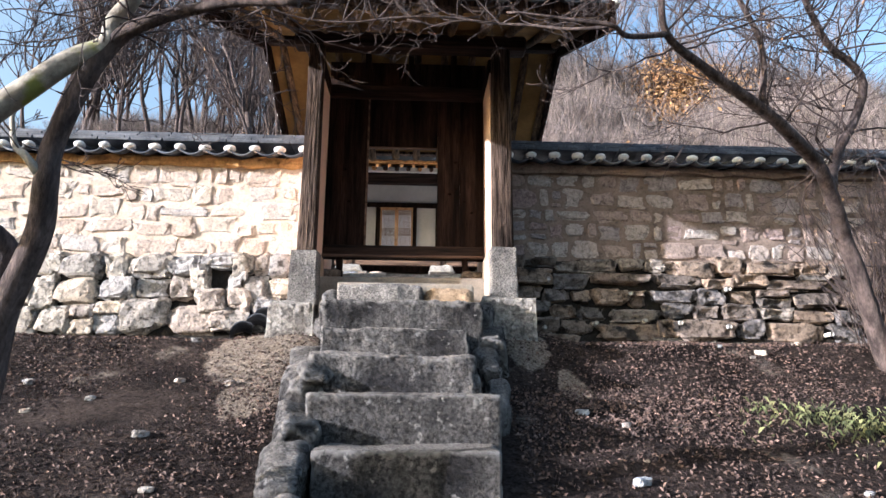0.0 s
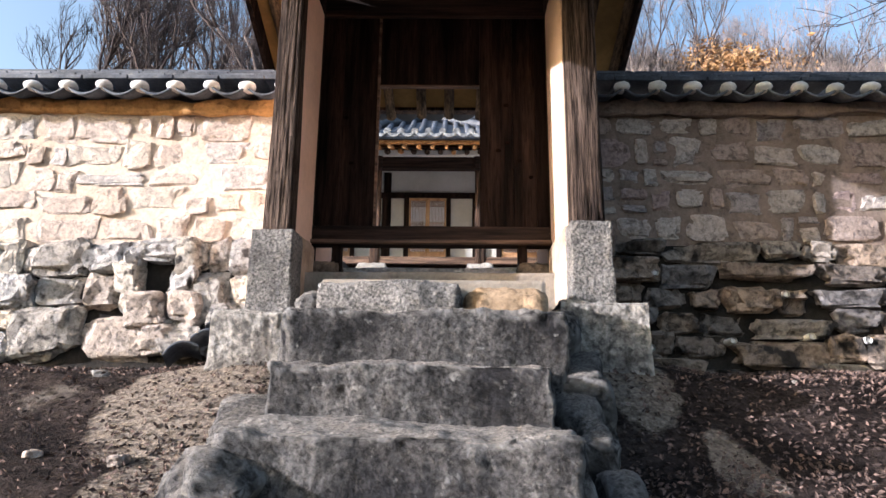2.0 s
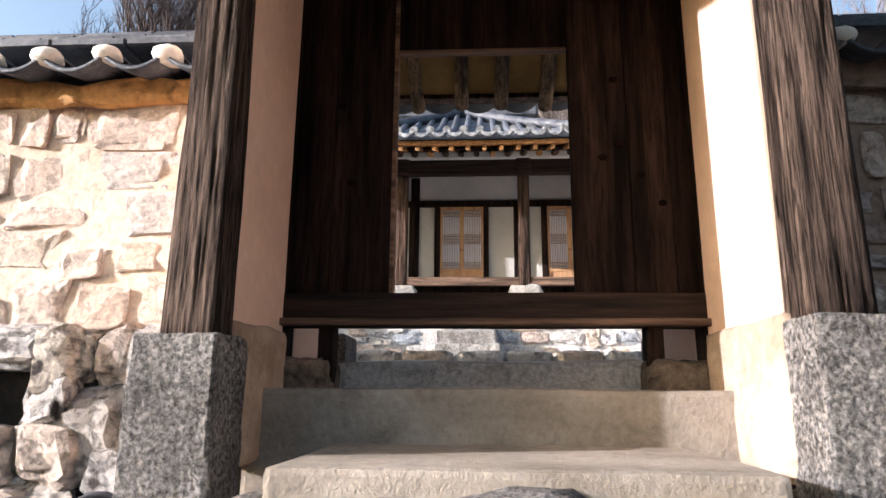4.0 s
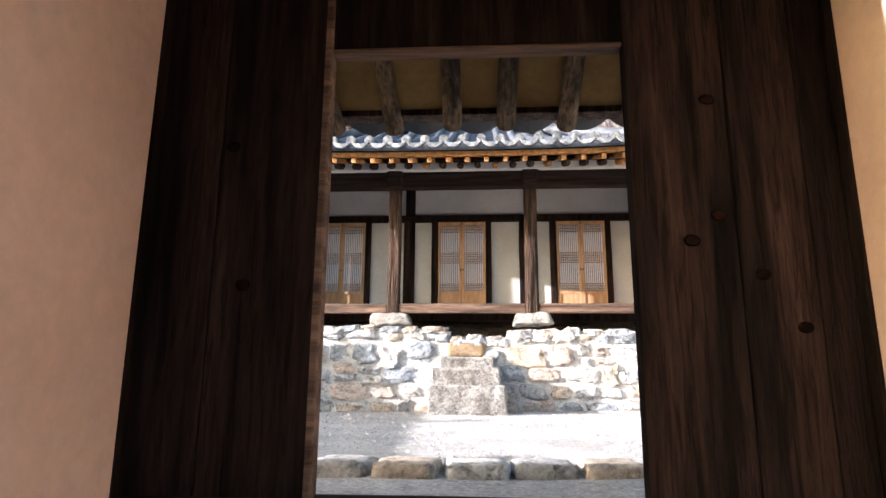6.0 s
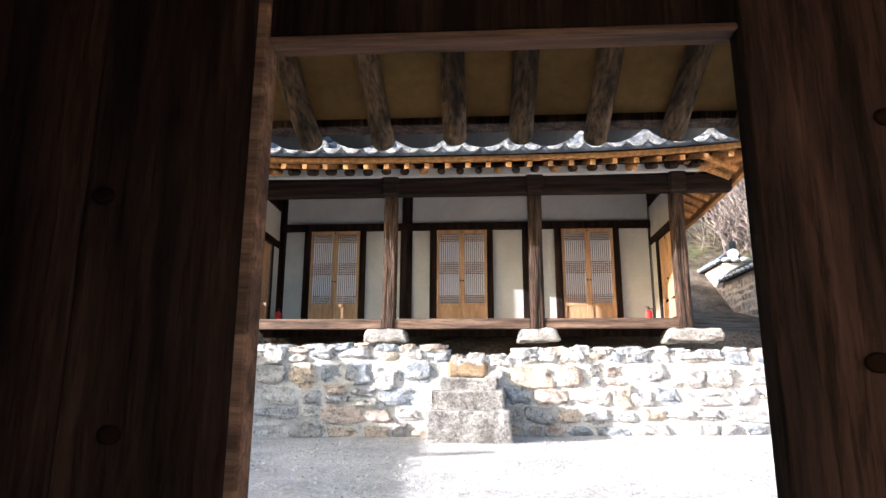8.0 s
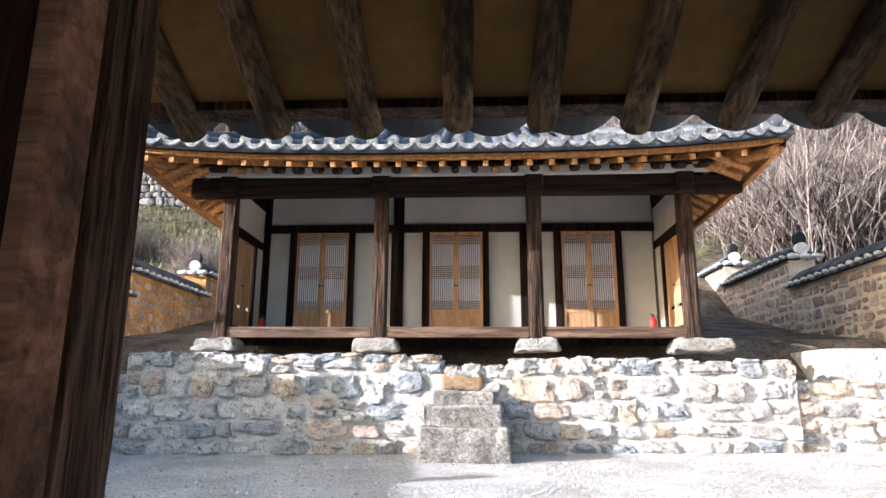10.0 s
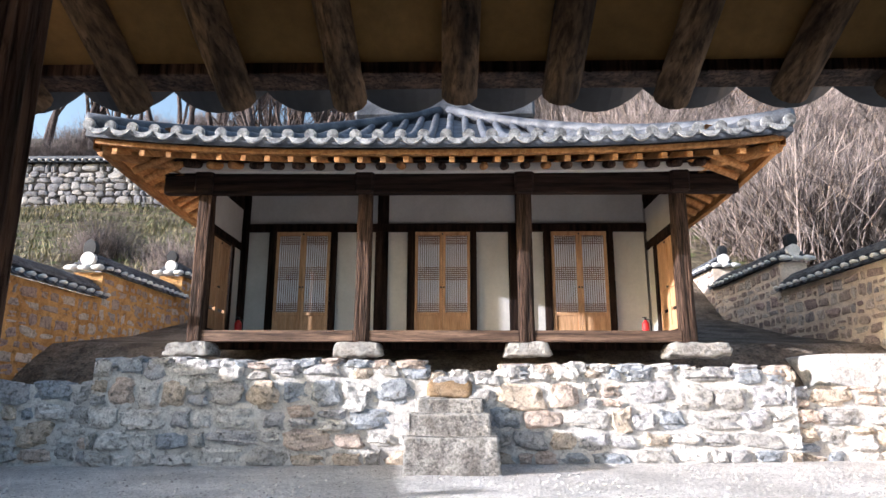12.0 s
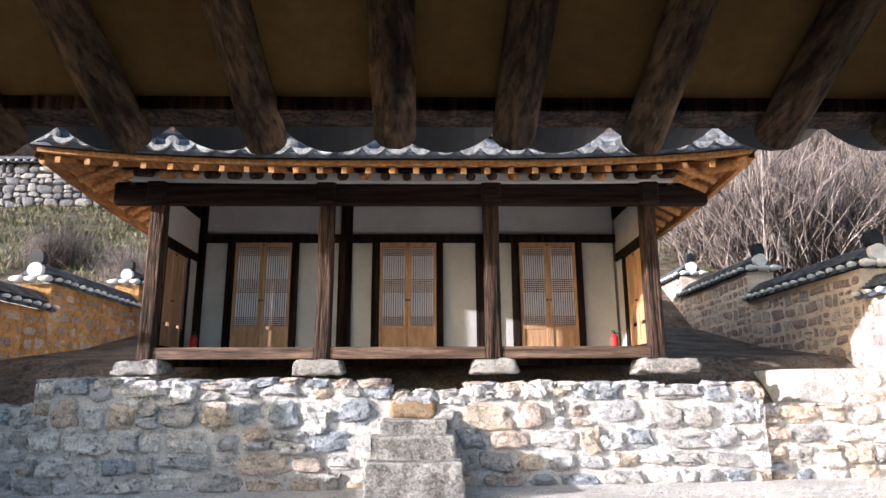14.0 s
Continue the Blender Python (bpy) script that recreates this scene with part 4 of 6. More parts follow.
for x in (-0.3, 0.17, 0.64):
    gp("wall_stud", block(x - 0.03, x + 0.03, 7.22, 7.32, 4.88, 5.3, 0.005), "darkwood")

# gate roof: rafters, earth soffit, tiles
RY, RZ = 7.2, 5.42
FY, BY, EZF, EZB = 5.35, 8.84, 4.62, 4.692
X0, X1 = -1.42, 1.80
roof = part("roof", block(X0 + 0.02, X1 - 0.02, RY - 0.06, RY + 0.06, RZ - 0.06, RZ + 0.05, 0.02), M["beam"], gate, "gable roof of ochre earth and dark tiles", at=G)


def slope_z(y):
    e, z = (FY, EZF) if y < RY else (BY, EZB)
    return RZ + (z - RZ) * (y - RY) / (e - RY)


def slab_between(xa, xb, ya, yb, lift, thick, cuts=0):
    bm = bmesh.new()
    n = 6
    grid = []
    for layer in (0, 1):
        for j in range(n + 1):
            y = ya + (yb - ya) * j / n
            for x in (xa, xb):
                grid.append(bm.verts.new((x, y, slope_z(y) + lift + layer * thick)))
    k = 2 * (n + 1)
    for j in range(n):
        a = 2 * j
        bm.faces.new((grid[a], grid[a + 1], grid[a + 3], grid[a + 2]))
        bm.faces.new((grid[k + a + 1], grid[k + a], grid[k + a + 2], grid[k + a + 3]))
        bm.faces.new((grid[a], grid[a + 2], grid[k + a + 2], grid[k + a]))
        bm.faces.new((grid[a + 3], grid[a + 1], grid[k + a + 1], grid[k + a + 3]))
    bm.faces.new((grid[1], grid[0], grid[k], grid[k + 1]))
    bm.faces.new((grid[2 * n], grid[2 * n + 1], grid[k + 2 * n + 1], grid[k + 2 * n]))
    bmesh.ops.recalc_face_normals(bm, faces=bm.faces)
    return bm


for e in (FY + 0.03, BY - 0.03):
    gp("soffit", slab_between(X0 + 0.03, X1 - 0.03, RY, e, 0.04, 0.07), "soffit", "ochre earth between the rafters", parent=roof)
rng = random.Random(9)
n = int((X1 - X0) / 0.226)
for side, e in ((0, FY), (1, BY)):
    for i in range(n + 1):
        x = -0.046 + 0.2985 * (i - 5)
        if x < X0 + 0.04 or x > X1 - 0.04:
            continue
        d = rng.uniform(-0.03, 0.03)
        me = log_mesh("rafter", (x + rng.uniform(-0.01, 0.01), RY + 0.02 * (1 if side else -1), RZ - 0.0), (x + rng.uniform(-0.015, 0.015), e + d, slope_z(e) - 0.0), 0.038, 0.049, M["rafter"], 12, i + side * 40, 0.008)
        part("rafter", me, None, roof, "round timber rafter with cracks and knots")
    s = -1 if e < RY else 1
    yb = e - s * 0.02
    gp("eave_board", block(X0 + 0.02, X1 - 0.02, yb - 0.05, yb + 0.05, slope_z(yb) + 0.03, slope_z(yb) + 0.1, 0.006, 0.004, 4, 4), "column", "thin board over the rafter ends", parent=roof)
for x in (X0, X1):
    for s, e in ((-1, FY - 0.05), (1, BY + 0.05)):
        bm = slab_between(x - 0.02, x + 0.02, RY, e, -0.12, 0.26)
        gp("verge_board", bm, "darkwood", "dark board along the gable edge", parent=roof)
        for j in range(7):
            t = (j + 0.7) / 7
            y = RY + (e - RY) * t
            ob = new("lime_end", BALL)
            ob.parent = roof
            ob.matrix_local = pose(x + (-0.04 if x < 0 else 0.04), y, slope_z(y) + 0.13) @ Matrix.Diagonal((0.05, 0.05, 0.04, 1))
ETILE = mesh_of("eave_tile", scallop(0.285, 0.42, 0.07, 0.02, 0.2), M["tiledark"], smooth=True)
for s, e in ((-1, FY), (1, BY)):
    m = 11
    for i in range(m):
        x = -0.057 + 0.279 * (i - 4.5)
        ob = new("eave_tile", ETILE)
        ob.parent = roof
        ob.matrix_local = pose(x, e + s * 0.14, slope_z(e) + 0.115 + rng.uniform(-0.006, 0.006), 0, rng.uniform(-1.5, 1.5), 0 if s < 0 else 180)
    for i in range(m + 1):
        x = X0 + (X1 - X0) * i / m
        bm = bmesh.new()
        a = Vector((x, e + s * 0.02, slope_z(e) + 0.175))
        b = Vector((x, RY, RZ + 0.24))
        part("tile_roll", tubes("tile_roll", [[(a.lerp(b, t / 5), 0.06) for t in range(6)]], M["tile"], 8), None, roof)
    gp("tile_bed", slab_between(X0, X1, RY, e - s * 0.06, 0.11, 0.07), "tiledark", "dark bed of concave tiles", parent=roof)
gp("ridge", block(X0 - 0.02, X1 + 0.02, RY - 0.1, RY + 0.1, RZ + 0.15, RZ + 0.4, 0.03), "tile", "stacked tile ridge", parent=roof)


# ---- courtyard edge behind the gate ----
rng = random.Random(12)
for i in range(8):
    x = -0.95 + i * 0.34
    ob = part("edge_stone", block(-0.16, 0.16, -0.17, 0.17, -0.15, 0.1, 0.04, 0.025, 3, 60 + i), M["terrace"], smooth=True)
    ob.matrix_world = pose(x, 9.2 + rng.uniform(-0.04, 0.04), 2.93, 0, 0, rng.uniform(-8, 8))
    tagged(ob, "pale flat stone edging the yard behind the gate", "edging stone", "yard edging")


# ---- stone terrace under the house ----
TX0, TX1, TY = -4.38, 3.84, 14.9


def terrace_top(u):
    if -0.52 < u < 0.42:
        return 4.16
    return 4.32 - 0.1 * (u - TX0) / (TX1 - TX0)


terrace = thing("terrace", "pale rubble stone terrace with lime joints under the house", "stone terrace", pose(0, TY, 3.1))
for xa, xb, zt in ((TX0, -0.52, 4.27), (-0.52, 0.42, 4.13), (0.42, TX1, 4.2)):
    part("core", block(xa, xb, TY + 0.015, 17.6, 2.9, zt), M["limegap"], terrace, "pale lime mortar between the stones").matrix_local = terrace.matrix_world.inverted()
TI = terrace.matrix_world.inverted()
lay_rubble(terrace, TERR, TI @ pose(0, TY + 0.01, 0), TX0, TX1, lambda u: 3.1 + 0.012 * u, lambda u: terrace_top(u), 0.225, 0.36, 0.05, random.Random(31), 0.22, 0.014, limit=300, tilt=8)
rng = random.Random(77)
u = TX0
while u < TX1 - 0.1:
    w = rng.uniform(0.22, 0.42)
    for k, y in enumerate((TY + 0.12, TY + 0.38)):
        ob = new("stone", TERR[rng.randrange(14)])
        ob.parent = terrace
        ob.matrix_local = TI @ pose(u + w / 2, y, terrace_top(u + w / 2) - 0.045 + rng.uniform(-0.02, 0.02), 0, rng.uniform(-4, 4), rng.uniform(-6, 6)) @ Matrix.Diagonal((w - 0.02, 0.3, 0.14, 1))
    u += w
# lower terrace wall carried on to both sides
for name, xa, xb, top, seed in (("retaining_wall", TX1 - 0.02, 8.6, 4.03, 8), ("retaining_wall", -8.5, TX0 + 0.02, 4.06, 9)):
    t = thing(name, "low rubble retaining wall beside the house terrace", "retaining wall", pose((xa + xb) / 2, TY, 3.1))
    I = t.matrix_world.inverted()
    part("core", block(xa, xb, TY + 0.08, 15.9, 2.9, top - 0.05), M["limegap"], t).matrix_local = I
    lay_rubble(t, TERR, I @ pose(0, TY + 0.1, 0), xa, xb, lambda u: 3.1, lambda u: top, 0.24, 0.36, 0.075, random.Random(seed), 0.2, 0.012, limit=160, tilt=5)
t = thing("raised_bed", "sunlit block of rubble and sand above the retaining wall", "raised bed", pose(6.6, 15.3, 4.0))
I = t.matrix_world.inverted()
part("core", block(4.45, 8.6, 15.25, 18.2, 3.8, 4.42, 0.05, 0.02, 5, 2), M["yard"], t).matrix_local = I
lay_rubble(t, TERR, I @ pose(0, 15.27, 0), 4.9, 8.6, lambda u: 3.98, lambda u: 4.4, 0.18, 0.3, 0.03, random.Random(4), 0.16, 0.03, limit=50, tilt=7)

# stairs up the terrace
for i, (x0, x1, y0, y1, top, h) in enumerate([(-0.62, 0.39, 14.07, 14.6, 3.485, 0.42), (-0.6, 0.31, 14.42, 14.8, 3.71, 0.3), (-0.52, 0.24, 14.7, 15.05, 3.87, 0.25)]):
    ob = part("stone_step", hewn(x0, x1, y0, y1, top - h, top, 80 + i, 0.016, 0.007, 0.015, 0.024, 0.06), M["granite_light"], smooth=True)
    tagged(ob, "pale granite step against the house terrace", "stone step", "terrace stairs")
ob = part("stone_step", hewn(-0.42, 0.12, 14.84, 15.2, 3.86, 4.08, 90, 0.02, 0.008, 0.07, 0.024), M["tanstone"], smooth=True)
tagged(ob, "rounded tan stone as top step of the terrace stairs", "stone step", "terrace stairs")


# ---- the house ----
HY, WY = 15.46, 16.8
house = thing("house", "single-storey timber house with dark tiled hip roof and open porch", "house", pose(-0.3, HY, 4.4))
HI = house.matrix_world.inverted()


def hp(name, bm, mat, label="", smooth=False, parent=None):
    ob = part(name, bm, M[mat] if isinstance(mat, str) else mat, parent or house, label, smooth)
    ob.matrix_local = HI if parent is None else Matrix.Identity(4)
    return ob


COLS = [(-3.54, -3.355), (-1.385, -1.195), (0.735, 0.93), (2.79, 2.975)]
for i, (a, b) in enumerate(COLS):
    hp("column", post_mesh(a, b, HY - 0.02, HY + 0.17, 4.54, 6.82, 10 + i, 0.02), "column", "square reddish-brown timber column", True)
    hp("column_base", block(a - 0.2 - 0.04 * (i % 2), b + 0.2 + (0.16 if i == 3 else 0), HY - 0.2, HY + 0.3, 4.38, 4.545, 0.04, 0.06, 6, 30 + i, taper=(0.86, 0.9)), "granite_light", "rough pale column base stone", True)
    hp("bracket", block(a - 0.03, b + 0.03, HY - 0.13, HY + 0.1, 6.52, 6.86, 0.03), "beam", "beam head over the column")
    hp("post", block(a + 0.03 + (0.07 if 0 < i else 0.0), b + 0.08, WY - 0.02, WY + 0.12, 4.7, 6.95, 0.005), "darkwood", "dark post in the back wall of the porch")
hp("eave_beam", block(-4.0, 3.66, HY - 0.07, HY + 0.09, 6.53, 6.79, 0.03, 0.008, 10, 3), "beam", "long dark timber beam along the porch")
hp("purlin", block(-4.05, 3.7, HY - 0.02, HY + 0.12, 6.79, 6.9, 0.03), "beam", "purlin under the rafters")
for i in range(3):
    a, b = COLS[i][1] + 0.0, COLS[i + 1][0]
    hp("porch_beam", block(a + 0.005, b - 0.005, HY + 0.0, HY + 0.1, 4.565, 4.71, 0.01, 0.004, 5, i), "brownbeam", "worn brown edge beam of the porch floor")
    rng = random.Random(i)
    x = a
    while x < b - 0.02:
        w = min(0.2, b - x)
        hp("floor_board", block(x + 0.002, x + w - 0.002, HY + 0.1, WY - 0.02, 4.65, 4.7, 0.003), "brownbeam", "porch floor board")
        x += 0.2
hp("floor_joist", block(-3.4, 2.85, HY + 0.5, HY + 0.62, 4.5, 4.65), "darkwood")
# Near-black sheet in place of the shade below the porch floor.
part("under_floor_wall", block(-3.45, 2.9, WY, WY + 0.2, 4.1, 4.7), M["darkgap"], house, "near-black sheet for the shade under the porch floor").matrix_local = HI

# back wall of the porch
DOORS = [(-2.83, -2.0), (-0.70, 0.135), (1.367, 2.205)]
white_spans = [(-3.36, -2.945), (-1.885, -1.30), (-1.13, -0.83), (0.245, 0.66), (0.82, 1.24), (2.305, 2.73)]
for a, b in white_spans:
    hp("wall_panel", block(a - 0.06, b + 0.06, WY + 0.03, WY + 0.1, 4.68, 6.36), "white", "white lime plaster panel")
hp("wall_panel", block(-3.4, 2.8, WY + 0.03, WY + 0.1, 6.47, 7.1), "white", "white lime plaster panel above the doors")
hp("rail", block(-3.42, 2.82, WY - 0.03, WY + 0.1, 6.35, 6.475, 0.008, 0.003, 8, 5), "darkwood", "dark rail above the doors")
hp("rail", block(-3.42, 2.82, WY - 0.02, WY + 0.1, 4.66, 4.72, 0.005), "darkwood")
for x in (-1.29, 0.755):
    hp("post", block(x - 0.02, x + 0.13, WY - 0.03, WY + 0.12, 4.7, 6.35, 0.005), "darkwood", "dark post in the back wall of the porch")
for s, xw in ((-1, -3.42), (1, 2.86)):
    hp("wall_panel", block(xw - 0.04, xw + 0.04, HY + 0.18, WY, 6.15, 6.75), "white", "white lime plaster panel on the porch side")
    hp("rail", block(xw - 0.06, xw + 0.06, HY + 0.17, WY, 6.05, 6.17, 0.005), "darkwood")
    hp("rail", block(xw - 0.06, xw + 0.06, HY + 0.17, WY, 6.7, 6.85, 0.005), "darkwood")
    hp("rail", block(xw - 0.06, xw + 0.06, HY + 0.17, WY, 4.66, 4.76, 0.005), "darkwood")
    hp("jamb", block(xw - 0.055, xw + 0.055, HY + 0.165, HY + 0.215, 4.76, 6.05, 0.003), "darkwood", "dark jamb of the side door")
    hp("post", block(xw - 0.05, xw + 0.05, HY + 0.95, HY + 1.05, 4.76, 6.05, 0.004), "darkwood")
    hp("wall_panel", block(xw - 0.04, xw + 0.04, HY + 1.05, WY, 4.76, 6.06), "white", "white lime plaster panel on the porch side")
    hp("brace", block(xw - 0.05, xw + 0.05, HY + 0.17, WY + 0.1, 6.84, 7.0, 0.01), "darkwood")
# outer walls and rooms behind
for a, b, c, d in ((-3.5, -3.38, WY + 0.1, 20.5), (2.83, 2.95, WY + 0.1, 20.5), (-3.5, 2.95, 20.5, 20.6)):
    hp("outer_wall", block(a, b, c, d, 4.3, 7.1), "white", "white plaster outer wall")
hp("inner_screen", block(-3.38, 2.83, WY + 0.16, WY + 0.2, 4.4, 7.0), "darkwood", "dark boards behind the door wall")


def lattice_door(x0, x1, z0, z1, y, index, label="pine double door with paper lattice over a solid lower panel", plain=False, at=None):
    d = thing("door_%d" % index, label, "door", at or pose((x0 + x1) / 2, y, z0), kind="structure")
    w = x1 - x0
    h = z1 - z0
    for s in (0, 1):
        a, b = (-w / 2, -0.002) if s == 0 else (0.002, w / 2)
        fr = bmesh.new()
        f = 0.045
        block(a, a + f, -0.02, 0.02, 0, h, 0.003, bm=fr)
        block(b - f, b, -0.02, 0.02, 0, h, 0.003, bm=fr)
        for za, zb in ((0, 0.05), (h - 0.06, h), (0.22 * h - 0.02, 0.22 * h + 0.03)) if not plain else ((0, 0.06), (h - 0.06, h), (0.45 * h, 0.5 * h)):
            block(a + f, b - f, -0.018, 0.018, za, zb, bm=fr)
        leaf = part("leaf", fr, M["doorwood"], d, "pine door leaf")
        part("lower_panel", block(a + f, b - f, -0.006, 0.006, 0.05, 0.22 * h - 0.02), M["doorwood"], leaf, "smooth grained wood panel")
        if plain:
            part("upper_panel", block(a + f, b - f, -0.006, 0.006, 0.22 * h + 0.03, h - 0.06), M["doorwood"], leaf)
            continue
        za, zb = 0.22 * h + 0.03, h - 0.06
        part("paper", block(a + f, b - f, 0.008, 0.012, za, zb), M["paper"], leaf, "translucent white door paper")
        lat = bmesh.new()
        n = 10
        for i in range(1, n):
            x = a + f + (b - a - 2 * f) * i / n
            block(x - 0.0036, x + 0.0036, -0.006, 0.006, za, zb, bm=lat)
        H = zb - za
        for lo, hi, k in ((0.0, 0.12, 5), (0.41, 0.59, 7), (0.88, 1.0, 5)):
            for j in range(k):
                z = za + H * (lo + (hi - lo) * (j + 0.5) / k)
                block(a + f, b - f, -0.0065, 0.0055, z - 0.0042, z + 0.0042, bm=lat)
        part("lattice", lat, M["lattice"], leaf, "fine wooden lattice")
    bm = bmesh.new()
    for sx in (-0.022, 0.022):
        block(sx - 0.014, sx + 0.014, -0.03, -0.02, h * 0.46, h * 0.46 + 0.03, 0.004, bm=bm)
    hnd = part("handle", bm, M["iron"], d, "black iron ring pulls")
    part("latch", block(-0.012, 0.012, -0.035, -0.02, h - 0.05, h - 0.025, 0.003), M["iron"], d, "black iron latch")
    return d


for i, (a, b) in enumerate(DOORS):
    lattice_door(a, b, 4.72, 6.345, WY + 0.0, i + 1)
    for c, e in ((a - 0.115, a - 0.005), (b + 0.005, b + 0.1)):
        hp("jamb", block(c, e, WY - 0.035, WY + 0.1, 4.7, 6.355, 0.005), "darkwood", "dark door jamb")
lattice_door(0, 0.72, 4.78, 6.04, 0, 4, "plain pine side door of the porch", True, Matrix.Translation((-3.41, HY + 0.56, 4.77)) @ Matrix.Rotation(math.pi / 2, 4, "Z"))
lattice_door(0, 0.72, 4.78, 6.04, 0, 5, "plain pine side door of the porch", True, Matrix.Translation((2.85, HY + 0.56, 4.77)) @ Matrix.Rotation(-math.pi / 2, 4, "Z"))

# roof: upturned eaves, two rows of rafters, tile columns
EX0, EX1, EY = -4.42, 3.80, 14.2
RXC, RIDY, RIDZ = -0.31, 18.6, 9.0
hroof = part("roof", block(-2.0, 1.4, RIDY - 0.15, RIDY + 0.15, RIDZ, RIDZ + 0.45, 0.05), M["tile"], house, "dark tiled hip roof with upturned corners", at=HI)
EY2 = 2 * RIDY - EY


def lift(x):
    t = abs(x - RXC) / ((EX1 - EX0) / 2)
    return 0.17 * t ** 3


def roof_z(x, y):
    """The height of the tile bed."""
    ty = max(0.0, min(y - EY, EY2 - y))
    tx = max(0.0, min(x - EX0, EX1 - x) * 1.05)
    t = min(ty, tx)
    cy = abs(y - RIDY) / (RIDY - EY)
    cx = abs(x - RXC) / ((EX1 - EX0) / 2)
    edge = 0.17 * (cx ** 3 if ty < tx else cy ** 3) * max(0, 1 - t / 2.0)
    return 6.78 + 0.36 * t + 0.042 * t * t * 0.9 + edge


bm = bmesh.new()
nx, ny = 40, 40
g = [[None] * (nx + 1) for _ in range(ny + 1)]
for j in range(ny + 1):
    for i in range(nx + 1):
        x = EX0 + (EX1 - EX0) * i / nx
        y = EY + (EY2 - EY) * j / ny
        g[j][i] = bm.verts.new((x, y, roof_z(x, y)))
for j in range(ny):
    for i in range(nx):
        bm.faces.new((g[j][i], g[j][i + 1], g[j + 1][i + 1], g[j + 1][i]))
geo_ = bmesh.ops.extrude_face_region(bm, geom=bm.faces[:])
bmesh.ops.translate(bm, verts=[v for v in geo_["geom"] if isinstance(v, bmesh.types.BMVert)], vec=(0, 0, -0.09))
bmesh.ops.recalc_face_normals(bm, faces=bm.faces)
hp("tile_bed", bm, "tile", "dark bed of concave tiles", parent=hroof)


def drip_tile():
    """A crescent hanging end tile with a raised rim."""
    bm = bmesh.new()
    n = 10
    front, back = [], []
    for i in range(n + 1):
        t = i / n * 2 - 1
        top = -0.05 * (1 - t * t)
        low = -0.115 * (1 - abs(t) ** 2.2) - 0.012
        for lst, y in ((front, -0.012), (back, 0.012)):
            lst.append((bm.verts.new((t * 0.132, y, top)), bm.verts.new((t * 0.132, y, low))))
    for i in range(n):
        bm.faces.new((front[i][0], front[i][1], front[i + 1][1], front[i + 1][0]))
        bm.faces.new((back[i + 1][0], back[i + 1][1], back[i][1], back[i][0]))
        bm.faces.new((front[i][1], back[i][1], back[i + 1][1], front[i + 1][1]))
        bm.faces.new((front[i][0], front[i + 1][0], back[i + 1][0], back[i][0]))
    return mesh_of("drip_tile", bm, M["endtile"])


def end_disc():
    bm = bmesh.new()
    bmesh.ops.create_cone(bm, cap_ends=True, segments=18, radius1=0.07, radius2=0.07, depth=0.03)
    for r, h in ((0.055, 0.006), (0.03, -0.006), (0.012, 0.006)):
        bmesh.ops.create_cone(bm, cap_ends=True, segments=14, radius1=r, radius2=r * 0.9, depth=0.03 + 2 * h)
    bmesh.ops.rotate(bm, verts=bm.verts, matrix=Matrix.Rotation(math.pi / 2, 3, "X"))
    return mesh_of("end_disc", bm, M["endtile"])


DRIP, DISC = drip_tile(), end_disc()
n = 31
for i in range(n + 1):
    x = EX0 + 0.06 + (EX1 - EX0 - 0.12) * i / n
    top_t = min((x - EX0) * 1.05, (EX1 - x) * 1.05, RIDY - EY)
    y1 = EY + max(0.3, top_t)
    path = []
    for k in range(9):
        y = EY - 0.02 + (y1 - EY) * k / 8
        path.append((Vector((x, y, roof_z(x, y) + 0.035)), 0.062))
    part("tile_roll", tubes("tile_roll", [path], M["tile"], 8), None, hroof, "convex row of dark roof tiles")
    ob = new("end_disc", DISC)
    ob.parent, ob.matrix_local = hroof, pose(x, EY - 0.05, roof_z(x, EY) + 0.04, 8)
    tagged(ob, "round patterned end tile")
    if i < n:
        xm = x + (EX1 - EX0 - 0.12) / n / 2
        ob = new("drip_tile", DRIP)
        ob.parent, ob.matrix_local = hroof, pose(xm, EY - 0.05, roof_z(xm, EY) + 0.035, -18)
        tagged(ob, "crescent patterned drip tile")
for side, ex in ((-1, EX0), (1, EX1)):
    for i in range(20):
        y = EY + 0.2 + i * 0.28
        t = min(RIDY - y, 99) if y < RIDY else 0
        depth = min((y - EY) / 1.05, (EX1 - EX0) / 2, (EY2 - y) / 1.05)
        path = [(Vector((ex - side * depth * k / 6, y, roof_z(ex - side * depth * k / 6, y) + 0.035)), 0.062) for k in range(7)]
        part("tile_roll", tubes("tile_roll", [path], M["tile"], 8), None, hroof, "convex row of dark roof tiles")
    path = [(Vector((ex - side * 4.1 * k / 10 * 0.98, EY + 4.3 * k / 10, roof_z(ex - side * 4.1 * k / 10, EY + 4.3 * k / 10) + 0.1)), 0.1) for k in range(11)]
    part("hip_ridge", tubes("hip_ridge", [path], M["tile"], 8), None, hroof, "stacked tile hip ridge")
